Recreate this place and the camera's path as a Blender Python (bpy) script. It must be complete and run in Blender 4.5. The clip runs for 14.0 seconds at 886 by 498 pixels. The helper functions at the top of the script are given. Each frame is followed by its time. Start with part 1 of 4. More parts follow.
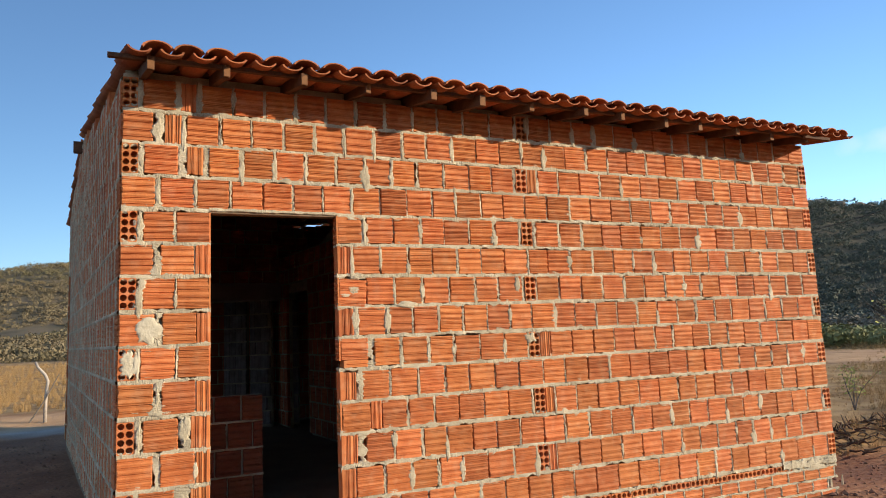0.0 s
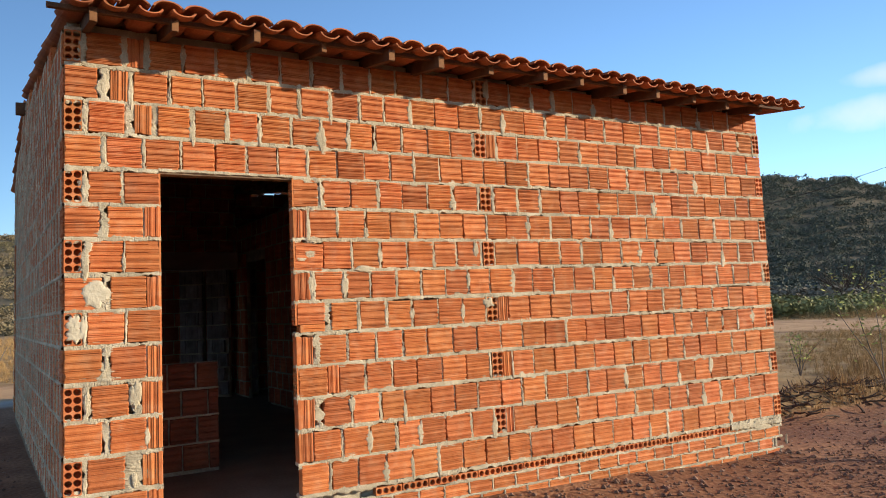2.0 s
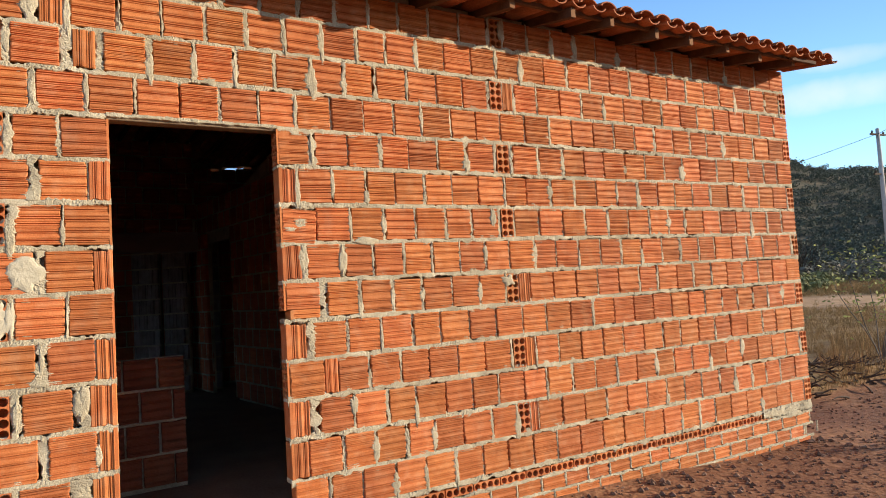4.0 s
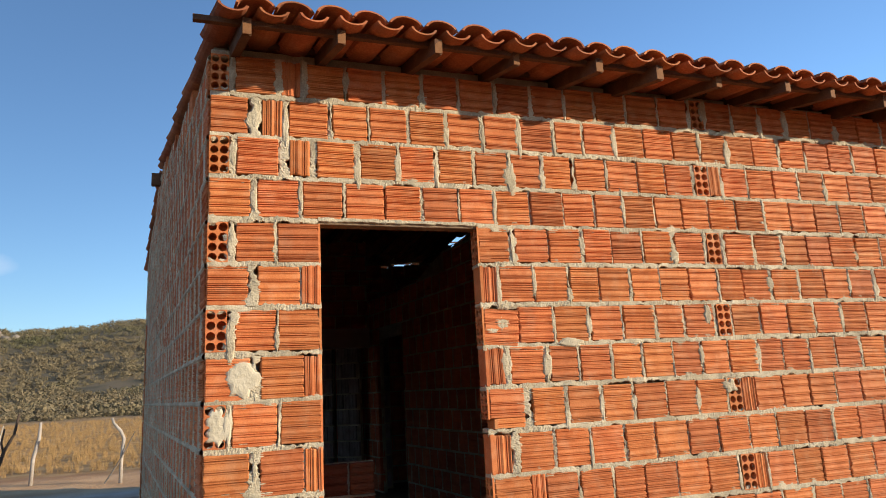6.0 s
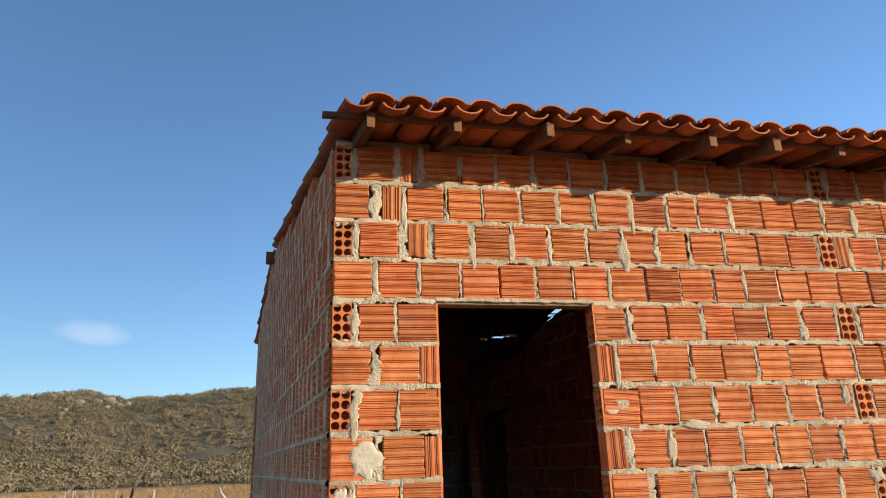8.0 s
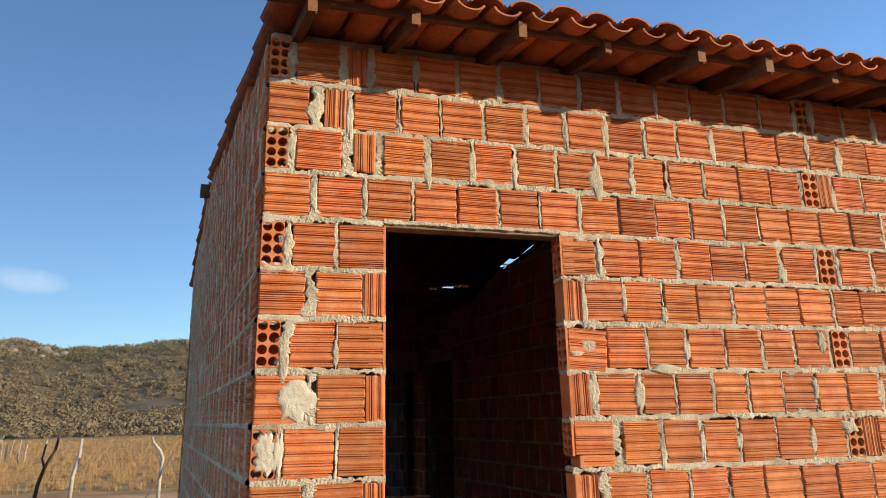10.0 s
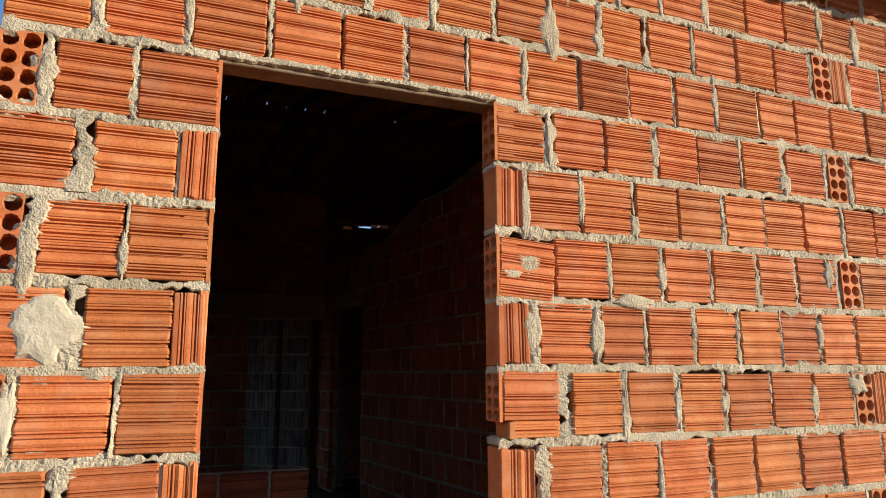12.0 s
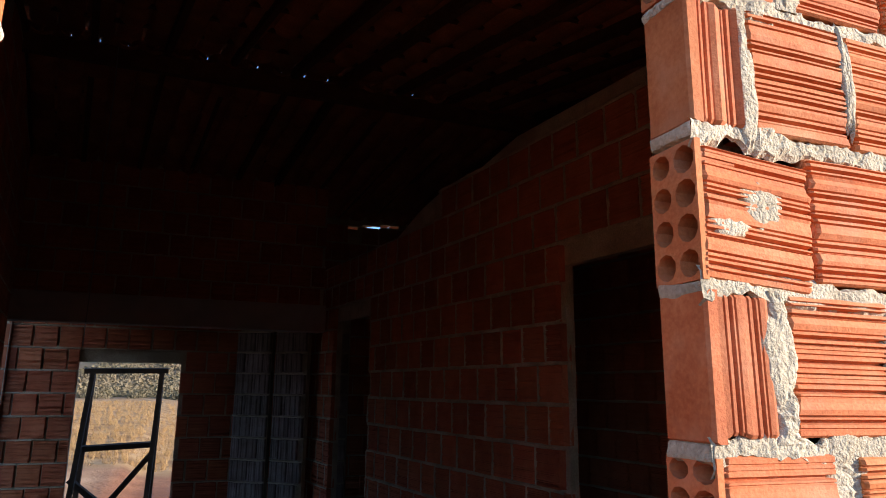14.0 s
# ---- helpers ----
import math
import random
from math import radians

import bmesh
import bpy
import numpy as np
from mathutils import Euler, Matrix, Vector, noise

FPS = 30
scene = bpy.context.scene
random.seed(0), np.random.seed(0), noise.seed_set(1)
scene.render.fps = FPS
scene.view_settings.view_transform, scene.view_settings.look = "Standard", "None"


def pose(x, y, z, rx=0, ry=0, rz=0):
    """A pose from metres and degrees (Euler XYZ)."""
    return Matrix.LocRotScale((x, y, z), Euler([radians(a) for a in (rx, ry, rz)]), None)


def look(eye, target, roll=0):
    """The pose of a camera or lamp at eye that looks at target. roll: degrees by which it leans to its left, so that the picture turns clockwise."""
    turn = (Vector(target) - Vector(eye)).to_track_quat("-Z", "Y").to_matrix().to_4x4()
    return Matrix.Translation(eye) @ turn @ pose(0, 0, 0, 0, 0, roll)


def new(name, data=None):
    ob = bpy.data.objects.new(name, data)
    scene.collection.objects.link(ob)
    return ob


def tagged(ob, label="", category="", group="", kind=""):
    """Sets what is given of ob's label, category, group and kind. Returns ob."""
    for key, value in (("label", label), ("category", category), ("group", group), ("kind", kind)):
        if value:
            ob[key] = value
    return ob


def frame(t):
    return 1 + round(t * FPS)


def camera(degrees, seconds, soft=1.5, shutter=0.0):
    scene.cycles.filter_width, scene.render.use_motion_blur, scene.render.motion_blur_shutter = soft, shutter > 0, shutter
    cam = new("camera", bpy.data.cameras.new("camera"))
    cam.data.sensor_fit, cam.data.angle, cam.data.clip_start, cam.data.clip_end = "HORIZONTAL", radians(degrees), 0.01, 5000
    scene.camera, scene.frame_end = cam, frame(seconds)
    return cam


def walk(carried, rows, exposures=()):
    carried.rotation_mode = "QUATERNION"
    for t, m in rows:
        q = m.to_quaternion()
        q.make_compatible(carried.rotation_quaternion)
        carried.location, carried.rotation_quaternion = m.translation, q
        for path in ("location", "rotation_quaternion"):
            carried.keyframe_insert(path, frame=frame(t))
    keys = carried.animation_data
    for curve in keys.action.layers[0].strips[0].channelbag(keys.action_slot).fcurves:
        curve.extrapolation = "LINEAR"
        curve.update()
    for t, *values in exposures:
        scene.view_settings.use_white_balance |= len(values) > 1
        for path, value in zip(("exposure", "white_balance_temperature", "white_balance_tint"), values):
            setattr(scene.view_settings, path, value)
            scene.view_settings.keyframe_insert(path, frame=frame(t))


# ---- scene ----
cam = camera(67.1, 14.0, soft=1.0)
PATH = [
    (0, (0.127, -4.353, 1.244), (0.945, -2.546, 1.494), -2.4),
    (0.5, (0.119, -4.349, 1.233), (0.928, -2.534, 1.463), -2.5),
    (1, (0.127, -4.345, 1.222), (0.956, -2.537, 1.429), -2.6),
    (1.5, (0.155, -4.356, 1.206), (1.024, -2.565, 1.392), -2.7),
    (2, (0.166, -4.333, 1.183), (1.086, -2.566, 1.349), -2.6),
    (2.5, (0.256, -4.198, 1.135), (1.214, -2.449, 1.285), -2.4),
    (2.7, (0.294, -4.14, 1.136), (1.253, -2.39, 1.276), -2.2),
    (4.8, (0.184, -3.186, 1.175), (1.25, -1.498, 1.293), -4.3),
    (5, (0.21, -3.173, 1.177), (1.198, -1.444, 1.359), -4.2),
    (5.5, (0.103, -3.11, 1.238), (0.925, -1.313, 1.548), -3.8),
    (6, (0.046, -3.127, 1.255), (0.685, -1.276, 1.661), -3.0),
    (6.5, (0.007, -3.157, 1.268), (0.503, -1.283, 1.759), -2.4),
    (7, (-0.018, -3.167, 1.284), (0.377, -1.295, 1.865), -1.9),
    (7.2, (-0.024, -3.176, 1.303), (0.342, -1.31, 1.922), -1.7),
    (9.3, (-0.189, -2.949, 1.289), (0.279, -1.078, 1.817), -2.6),
    (9.5, (-0.149, -2.894, 1.275), (0.347, -1.022, 1.773), -2.3),
    (10, (0.001, -2.701, 1.258), (0.526, -0.834, 1.748), -1.1),
    (10.5, (0.098, -2.516, 1.24), (0.698, -0.665, 1.702), -0.5),
    (11, (0.173, -2.248, 1.254), (0.855, -0.416, 1.673), -0.5),
    (11.5, (0.309, -2.002, 1.219), (1.035, -0.179, 1.603), -0.5),
    (12, (0.433, -1.764, 1.23), (1.166, 0.061, 1.595), -0.2),
    (12.5, (0.459, -1.491, 1.215), (1.182, 0.336, 1.589), 0.2),
    (13, (0.501, -1.249, 1.219), (1.221, 0.577, 1.605), 0.7),
    (13.5, (0.641, -0.914, 1.194), (1.341, 0.91, 1.623), 1.4),
    (13.7, (0.688, -0.812, 1.245), (1.372, 1.012, 1.702), 1.2),
    (14, (0.703, -0.655, 1.312), (1.418, 1.166, 1.722), 0.6),
]
walk(cam, [(t, look(eye, target, roll)) for t, eye, target, roll in PATH],
     exposures=[(0, 0.72, 6500, 10), (10.5, 0.70, 6500, 10), (12.5, 0.68, 6250, 10), (13.2, 0.82, 6100, 12), (14, 1.28, 5700, 16)])

# world, sun and white balance
world = bpy.data.worlds.new("sky")
scene.world = world
world.use_nodes = True
wn = world.node_tree
sky = wn.nodes.new("ShaderNodeTexSky")
sky.sky_type, sky.sun_disc = "NISHITA", False
sky.sun_elevation, sky.sun_rotation = radians(13.3), radians(240)
sky.air_density, sky.dust_density, sky.ozone_density = 0.95, 0.25, 3.8


def faint_clouds(colour, spots):
    """Small soft clouds low over the hills, torn by noise. spots: azimuth, height in degrees, half-width, half-height, strength."""
    nd, ln = wn.nodes, wn.links
    tc = nd.new("ShaderNodeTexCoord")
    ns = nd.new("ShaderNodeTexNoise")
    ns.inputs["Scale"].default_value, ns.inputs["Detail"].default_value = 14, 8
    ln.new(tc.outputs["Generated"], ns.inputs["Vector"])
    for az, el, wide, high, amt in spots:
        mp = nd.new("ShaderNodeMapping")
        mp.vector_type = "POINT"
        mp.inputs["Rotation"].default_value = (0, 0, radians(az))
        ln.new(tc.outputs["Generated"], mp.inputs["Vector"])
        sp = nd.new("ShaderNodeSeparateXYZ")
        ln.new(mp.outputs[0], sp.inputs[0])
        parts = []
        for sock, mid, half in ((sp.outputs[0], 0.0, wide), (sp.outputs[2], math.sin(radians(el)), high)):
            a = nd.new("ShaderNodeMath")
            a.operation, a.inputs[1].default_value = "SUBTRACT", mid
            ln.new(sock, a.inputs[0])
            b = nd.new("ShaderNodeMath")
            b.operation, b.inputs[1].default_value = "DIVIDE", half
            ln.new(a.outputs[0], b.inputs[0])
            c = nd.new("ShaderNodeMath")
            c.operation = "MULTIPLY"
            ln.new(b.outputs[0], c.inputs[0])
            ln.new(b.outputs[0], c.inputs[1])
            parts.append(c.outputs[0])
        tot = nd.new("ShaderNodeMath")
        tot.operation = "ADD"
        ln.new(parts[0], tot.inputs[0])
        ln.new(parts[1], tot.inputs[1])
        ad = nd.new("ShaderNodeMath")
        ad.operation, ad.inputs[1].default_value = "MULTIPLY_ADD", -2.6
        ln.new(ns.outputs["Fac"], ad.inputs[0])
        ln.new(tot.outputs[0], ad.inputs[2])
        mr = nd.new("ShaderNodeMapRange")
        mr.inputs[1].default_value, mr.inputs[2].default_value = -0.2, -1.5
        mr.inputs[3].default_value, mr.inputs[4].default_value = 0.0, amt
        ln.new(ad.outputs[0], mr.inputs[0])
        front = nd.new("ShaderNodeMath")
        front.operation, front.inputs[1].default_value = "GREATER_THAN", 0.0
        ln.new(sp.outputs[1], front.inputs[0])
        f = nd.new("ShaderNodeMath")
        f.operation = "MULTIPLY"
        ln.new(front.outputs[0], f.inputs[0])
        ln.new(mr.outputs[0], f.inputs[1])
        mx = nd.new("ShaderNodeMix")
        mx.data_type = "RGBA"
        ln.new(f.outputs[0], mx.inputs[0])
        ln.new(colour, mx.inputs[6])
        mx.inputs[7].default_value = (4.9, 4.8, 4.9, 1)
        colour = mx.outputs[2]
    return colour


wn.links.new(faint_clouds(sky.outputs[0], ((-17.0, 10.4, 0.045, 0.018, 0.32), (62, 12.3, 0.10, 0.022, 0.5), (63, 14.8, 0.06, 0.014, 0.4))), wn.nodes["Background"].inputs[0])
wn.nodes["Background"].inputs[1].default_value = 0.14
sun = new("sun", bpy.data.lights.new("sun", "SUN"))
sun.data.energy, sun.data.angle, sun.data.color = 5.0, radians(0.5), (1.0, 0.86, 0.68)
sun.matrix_world = look((21, -12, 5.7), (0, 0, 0))


# ---- materials ----
def material(name, ramp, scale=8.0, fine=90.0, rough=0.9, bump=0.3, bump_scale=120.0, per=0.0, metal=0.0, detail=6.0, stain=None, stain_scale=1.3, stain_amt=0.5, distance=0.004):
    """A mottled procedural surface: ramp of colours over two noises, stains, a random shade per piece, and relief."""
    m = bpy.data.materials.new(name)
    m.use_nodes = True
    nt = m.node_tree
    nd, ln = nt.nodes, nt.links
    b = nd["Principled BSDF"]
    b.inputs["Roughness"].default_value, b.inputs["Metallic"].default_value = rough, metal
    b.inputs["Specular IOR Level"].default_value = 0.25
    geo = nd.new("ShaderNodeNewGeometry")
    n1, n2 = nd.new("ShaderNodeTexNoise"), nd.new("ShaderNodeTexNoise")
    for n, sc in ((n1, scale), (n2, fine)):
        n.inputs["Scale"].default_value, n.inputs["Detail"].default_value = sc, detail
        ln.new(geo.outputs["Position"], n.inputs["Vector"])
    mix = nd.new("ShaderNodeMath")
    mix.operation, mix.inputs[1].default_value = "MULTIPLY_ADD", 0.45
    ln.new(n2.outputs["Fac"], mix.inputs[0])
    half = nd.new("ShaderNodeMath")
    half.operation, half.inputs[1].default_value = "MULTIPLY", 0.55
    ln.new(n1.outputs["Fac"], half.inputs[0])
    ln.new(half.outputs[0], mix.inputs[2])
    cr = nd.new("ShaderNodeValToRGB")
    els = cr.color_ramp.elements
    for i, c in enumerate(ramp):
        p = 0.32 + 0.36 * i / (len(ramp) - 1)
        e = els[i] if i < 2 else els.new(p)
        e.position, e.color = p, (*c, 1)
    ln.new(mix.outputs[0], cr.inputs[0])
    col = cr.outputs[0]
    if stain:
        n3 = nd.new("ShaderNodeTexNoise")
        n3.inputs["Scale"].default_value, n3.inputs["Detail"].default_value = stain_scale, 5
        ln.new(geo.outputs["Position"], n3.inputs["Vector"])
        mr = nd.new("ShaderNodeMapRange")
        mr.inputs[1].default_value, mr.inputs[2].default_value, mr.inputs[4].default_value = 0.5, 0.68, stain_amt
        ln.new(n3.outputs["Fac"], mr.inputs[0])
        mc = nd.new("ShaderNodeMix")
        mc.data_type = "RGBA"
        ln.new(mr.outputs[0], mc.inputs[0])
        ln.new(col, mc.inputs[6])
        mc.inputs[7].default_value = (*stain, 1)
        col = mc.outputs[2]
    if per:
        oi = nd.new("ShaderNodeObjectInfo")
        add = nd.new("ShaderNodeMath")
        add.operation = "ADD"
        ln.new(oi.outputs["Random"], add.inputs[0])
        ln.new(geo.outputs["Random Per Island"], add.inputs[1])
        fr = nd.new("ShaderNodeMath")
        fr.operation = "FRACT"
        ln.new(add.outputs[0], fr.inputs[0])
        mr2 = nd.new("ShaderNodeMapRange")
        mr2.inputs[3].default_value, mr2.inputs[4].default_value = 1 - per, 1 + per
        ln.new(fr.outputs[0], mr2.inputs[0])
        hs = nd.new("ShaderNodeHueSaturation")
        ln.new(mr2.outputs[0], hs.inputs["Value"])
        mr3 = nd.new("ShaderNodeMapRange")
        mr3.inputs[3].default_value, mr3.inputs[4].default_value = 0.497, 0.505
        fr2 = nd.new("ShaderNodeMath")
        fr2.operation, fr2.inputs[1].default_value = "MULTIPLY", 7.31
        ln.new(fr.outputs[0], fr2.inputs[0])
        fr3 = nd.new("ShaderNodeMath")
        fr3.operation = "FRACT"
        ln.new(fr2.outputs[0], fr3.inputs[0])
        ln.new(fr3.outputs[0], mr3.inputs[0])
        ln.new(mr3.outputs[0], hs.inputs["Hue"])
        ln.new(col, hs.inputs["Color"])
        col = hs.outputs[0]
    ln.new(col, b.inputs["Base Color"])
    if bump:
        nb = nd.new("ShaderNodeTexNoise")
        nb.inputs["Scale"].default_value, nb.inputs["Detail"].default_value = bump_scale, 6
        ln.new(geo.outputs["Position"], nb.inputs["Vector"])
        bp = nd.new("ShaderNodeBump")
        bp.inputs["Strength"].default_value, bp.inputs["Distance"].default_value = bump, distance
        ln.new(nb.outputs["Fac"], bp.inputs["Height"])
        ln.new(bp.outputs[0], b.inputs["Normal"])
    return m


CLAY = material("fired_clay", [(0.37, 0.098, 0.027), (0.49, 0.150, 0.046), (0.60, 0.215, 0.074)], 9, 160, 0.8, 0.35, 260, per=0.17, stain=(0.55, 0.28, 0.145), stain_scale=13, stain_amt=0.35, distance=0.003)
CLAY_IN = material("fired_clay_inside", [(0.36, 0.10, 0.04), (0.46, 0.14, 0.06), (0.54, 0.19, 0.085)], 9, 160, 0.88, 0.2, 300, per=0.2)
# the inside clay again, about half as bright: indoor shade put into the colour
CLAY_DIMMED = material("shade_dimmed_clay", [(0.14, 0.045, 0.022), (0.20, 0.066, 0.032), (0.26, 0.095, 0.05)], 6, 120, 0.95, 0.3, 200, per=0.2)
# greyer and less red than the inside clay: bluish daylight put into the colour
DAYLIT_CLAY = material("daylit_pale_clay", [(0.20, 0.15, 0.12), (0.30, 0.245, 0.205), (0.40, 0.34, 0.29)], 9, 120, 0.95, 0.4, 160, per=0.2)
MORTAR = material("cement_mortar", [(0.29, 0.242, 0.158), (0.46, 0.392, 0.265), (0.66, 0.57, 0.40)], 5, 130, 0.95, 0.9, 190, distance=0.006, stain=(0.25, 0.215, 0.145), stain_scale=7, stain_amt=0.5)
PLASTER = material("cement_patch", [(0.40, 0.35, 0.24), (0.49, 0.43, 0.305), (0.57, 0.51, 0.37)], 14, 220, 0.95, 0.4, 160)
TILE = material("roof_tile_clay", [(0.20, 0.06, 0.023), (0.32, 0.102, 0.04), (0.45, 0.17, 0.073)], 7, 90, 0.85, 0.3, 150, per=0.22, stain=(0.20, 0.11, 0.07), stain_scale=6, stain_amt=0.4)
WOOD = material("rough_sawn_timber", [(0.06, 0.028, 0.014), (0.10, 0.047, 0.023), (0.15, 0.075, 0.038)], 12, 140, 0.85, 0.4, 180, per=0.15)
WOOD_DARK = material("dark_timber", [(0.05, 0.035, 0.025), (0.09, 0.06, 0.04)], 14, 120, 0.9, 0.3, 150)
POST = material("weathered_post", [(0.22, 0.185, 0.15), (0.34, 0.295, 0.245), (0.46, 0.41, 0.35)], 9, 80, 0.95, 0.5, 60)
CONCRETE = material("grey_concrete", [(0.34, 0.31, 0.28), (0.44, 0.40, 0.36), (0.50, 0.47, 0.42)], 6, 130, 0.95, 0.4, 120)
EARTH_IN = material("earth_floor", [(0.13, 0.09, 0.055), (0.21, 0.15, 0.095)], 3, 60, 1.0, 0.5, 50)
STONE = material("earth_clod", [(0.11, 0.058, 0.036), (0.19, 0.105, 0.066), (0.29, 0.18, 0.125)], 12, 90, 1.0, 0.6, 90, per=0.3)
BLADE = material("dry_grass_blade", [(0.21, 0.12, 0.045), (0.32, 0.195, 0.078), (0.41, 0.27, 0.118)], 3, 20, 0.9, 0, per=0.3)
LEAF_Y = material("yellow_green_leaf", [(0.24, 0.24, 0.055), (0.34, 0.33, 0.085)], 6, 40, 0.7, 0, per=0.35)
LEAF_G = material("green_leaf", [(0.15, 0.152, 0.055), (0.23, 0.22, 0.09)], 6, 40, 0.8, 0, per=0.3)
SCRUB = material("dry_scrub", [(0.115, 0.092, 0.052), (0.165, 0.13, 0.074), (0.22, 0.168, 0.098)], 0.05, 0.6, 1.0, 0, per=0.12, stain=(0.092, 0.098, 0.046), stain_scale=0.02, stain_amt=0.7)
# greener growth, with the far hill's haze and shade mixed into its colour
SCRUB_HAZY_GREEN = material("hazy_green_scrub", [(0.06, 0.068, 0.052), (0.086, 0.094, 0.07), (0.118, 0.122, 0.088)], 0.05, 0.6, 1.0, 0, per=0.12)
TWIG = material("dead_twig", [(0.10, 0.085, 0.07), (0.17, 0.14, 0.11)], 9, 60, 0.95, 0)
ROCK = material("weathered_granite", [(0.15, 0.125, 0.10), (0.24, 0.205, 0.165)], 0.4, 4, 0.95, 0, per=0.2)
SAWN = material("sawn_end", [(0.17, 0.075, 0.028), (0.24, 0.115, 0.048)], 30, 200, 0.85, 0.2, 200)
THICKET = material("grey_bare_thicket", [(0.11, 0.092, 0.066), (0.16, 0.137, 0.098), (0.21, 0.182, 0.13)], 0.4, 3, 1.0, 0, per=0.2, stain=(0.11, 0.11, 0.055), stain_scale=0.15, stain_amt=0.6)
LINTEL = material("earth_stained_board", [(0.16, 0.105, 0.06), (0.24, 0.165, 0.10), (0.32, 0.23, 0.145)], 10, 120, 0.9, 0.4, 140)
STEEL = material("galvanised_wire", [(0.25, 0.25, 0.25), (0.32, 0.32, 0.31)], 9, 60, 0.5, 0, metal=0.8)


def ground_material():
    m = material("bare_earth", [(0.13, 0.052, 0.022), (0.22, 0.095, 0.042), (0.35, 0.17, 0.08)], 1.6, 26, 1.0, 0.8, 16, stain=(0.17, 0.07, 0.035), stain_scale=0.7, stain_amt=0.7, distance=0.03)
    nt = m.node_tree
    nd, ln = nt.nodes, nt.links
    b = nd["Principled BSDF"]
    earth = b.inputs["Base Color"].links[0].from_socket
    at = nd.new("ShaderNodeVertexColor")
    at.layer_name = "cover"
    sep = nd.new("ShaderNodeSeparateColor")
    ln.new(at.outputs[0], sep.inputs[0])
    geo = nd.new("ShaderNodeNewGeometry")

    def mottled(scale, cols):
        n = nd.new("ShaderNodeTexNoise")
        n.inputs["Scale"].default_value, n.inputs["Detail"].default_value = scale, 8
        ln.new(geo.outputs["Position"], n.inputs["Vector"])
        r = nd.new("ShaderNodeValToRGB")
        for i, c in enumerate(cols):
            e = r.color_ramp.elements[i] if i < 2 else r.color_ramp.elements.new(0.5)
            e.position, e.color = 0.36 + 0.28 * i / (len(cols) - 1), (*c, 1)
        ln.new(n.outputs["Fac"], r.inputs[0])
        return r.outputs[0]

    grass = mottled(1.1, [(0.22, 0.125, 0.047), (0.33, 0.20, 0.08), (0.43, 0.275, 0.118)])
    scrub = mottled(0.09, [(0.07, 0.06, 0.034), (0.10, 0.082, 0.047), (0.145, 0.11, 0.063)])
    track = mottled(0.8, [(0.42, 0.235, 0.11), (0.56, 0.34, 0.17)])
    pave = mottled(2.2, [(0.40, 0.35, 0.29), (0.50, 0.45, 0.38)])
    for k, c in ((0, grass), (1, scrub), (2, pave), (3, track)):
        mc = nd.new("ShaderNodeMix")
        mc.data_type = "RGBA"
        ln.new(sep.outputs[k] if k < 3 else at.outputs["Alpha"], mc.inputs[0])
        ln.new(earth, mc.inputs[6])
        ln.new(c, mc.inputs[7])
        earth = mc.outputs[2]
    ln.new(earth, b.inputs["Base Color"])
    return m


GROUND = ground_material()


# ---- building helpers ----
def part(name, bm, m, parent=None, label="", smooth=False):
    """Links a bmesh as one mesh object, under parent where one is given."""
    me = bpy.data.meshes.new(name)
    bm.to_mesh(me)
    bm.free()
    me.materials.append(m)
    if smooth:
        for p in me.polygons:
            p.use_smooth = True
    ob = new(name, me)
    ob.parent = parent
    return tagged(ob, label) if label else ob


def piece(name, me, parent, mtx):
    ob = new(name, me)
    ob.parent = parent
    ob.matrix_basis = mtx
    return ob


def mesh_of(name, bm, m):
    me = bpy.data.meshes.new(name)
    bm.to_mesh(me)
    bm.free()
    me.materials.append(m)
    return me


def add_box(bm, lo, hi, shear=None, bevel=0.0):
    vs = bmesh.ops.create_cube(bm, size=1)["verts"]
    for v in vs:
        v.co = [(lo[i] + hi[i]) / 2 + v.co[i] * (hi[i] - lo[i]) for i in range(3)]
    if bevel:
        bmesh.ops.bevel(bm, geom=list({e for v in vs for e in v.link_edges}), offset=bevel, segments=1, affect="EDGES")
    return vs


def add_bar(bm, a, b, w, h, up=(0, 0, 1), sides=4):
    """A straight bar from a to b, w wide and h high (or round, of sides faces)."""
    a, b = Vector(a), Vector(b)
    d = (b - a).normalized()
    s = d.cross(Vector(up)).normalized()
    u = s.cross(d)
    rings = []
    for p in (a, b):
        if sides == 4:
            offs = [(-w / 2, -h / 2), (w / 2, -h / 2), (w / 2, h / 2), (-w / 2, h / 2)]
        else:
            offs = [(w / 2 * math.cos(6.2832 * i / sides), h / 2 * math.sin(6.2832 * i / sides)) for i in range(sides)]
        rings.append([bm.verts.new(p + s * x + u * z) for x, z in offs])
    n = len(rings[0])
    for i in range(n):
        bm.faces.new((rings[0][i], rings[0][(i + 1) % n], rings[1][(i + 1) % n], rings[1][i]))
    bm.faces.new(rings[0][::-1])
    bm.faces.new(rings[1])


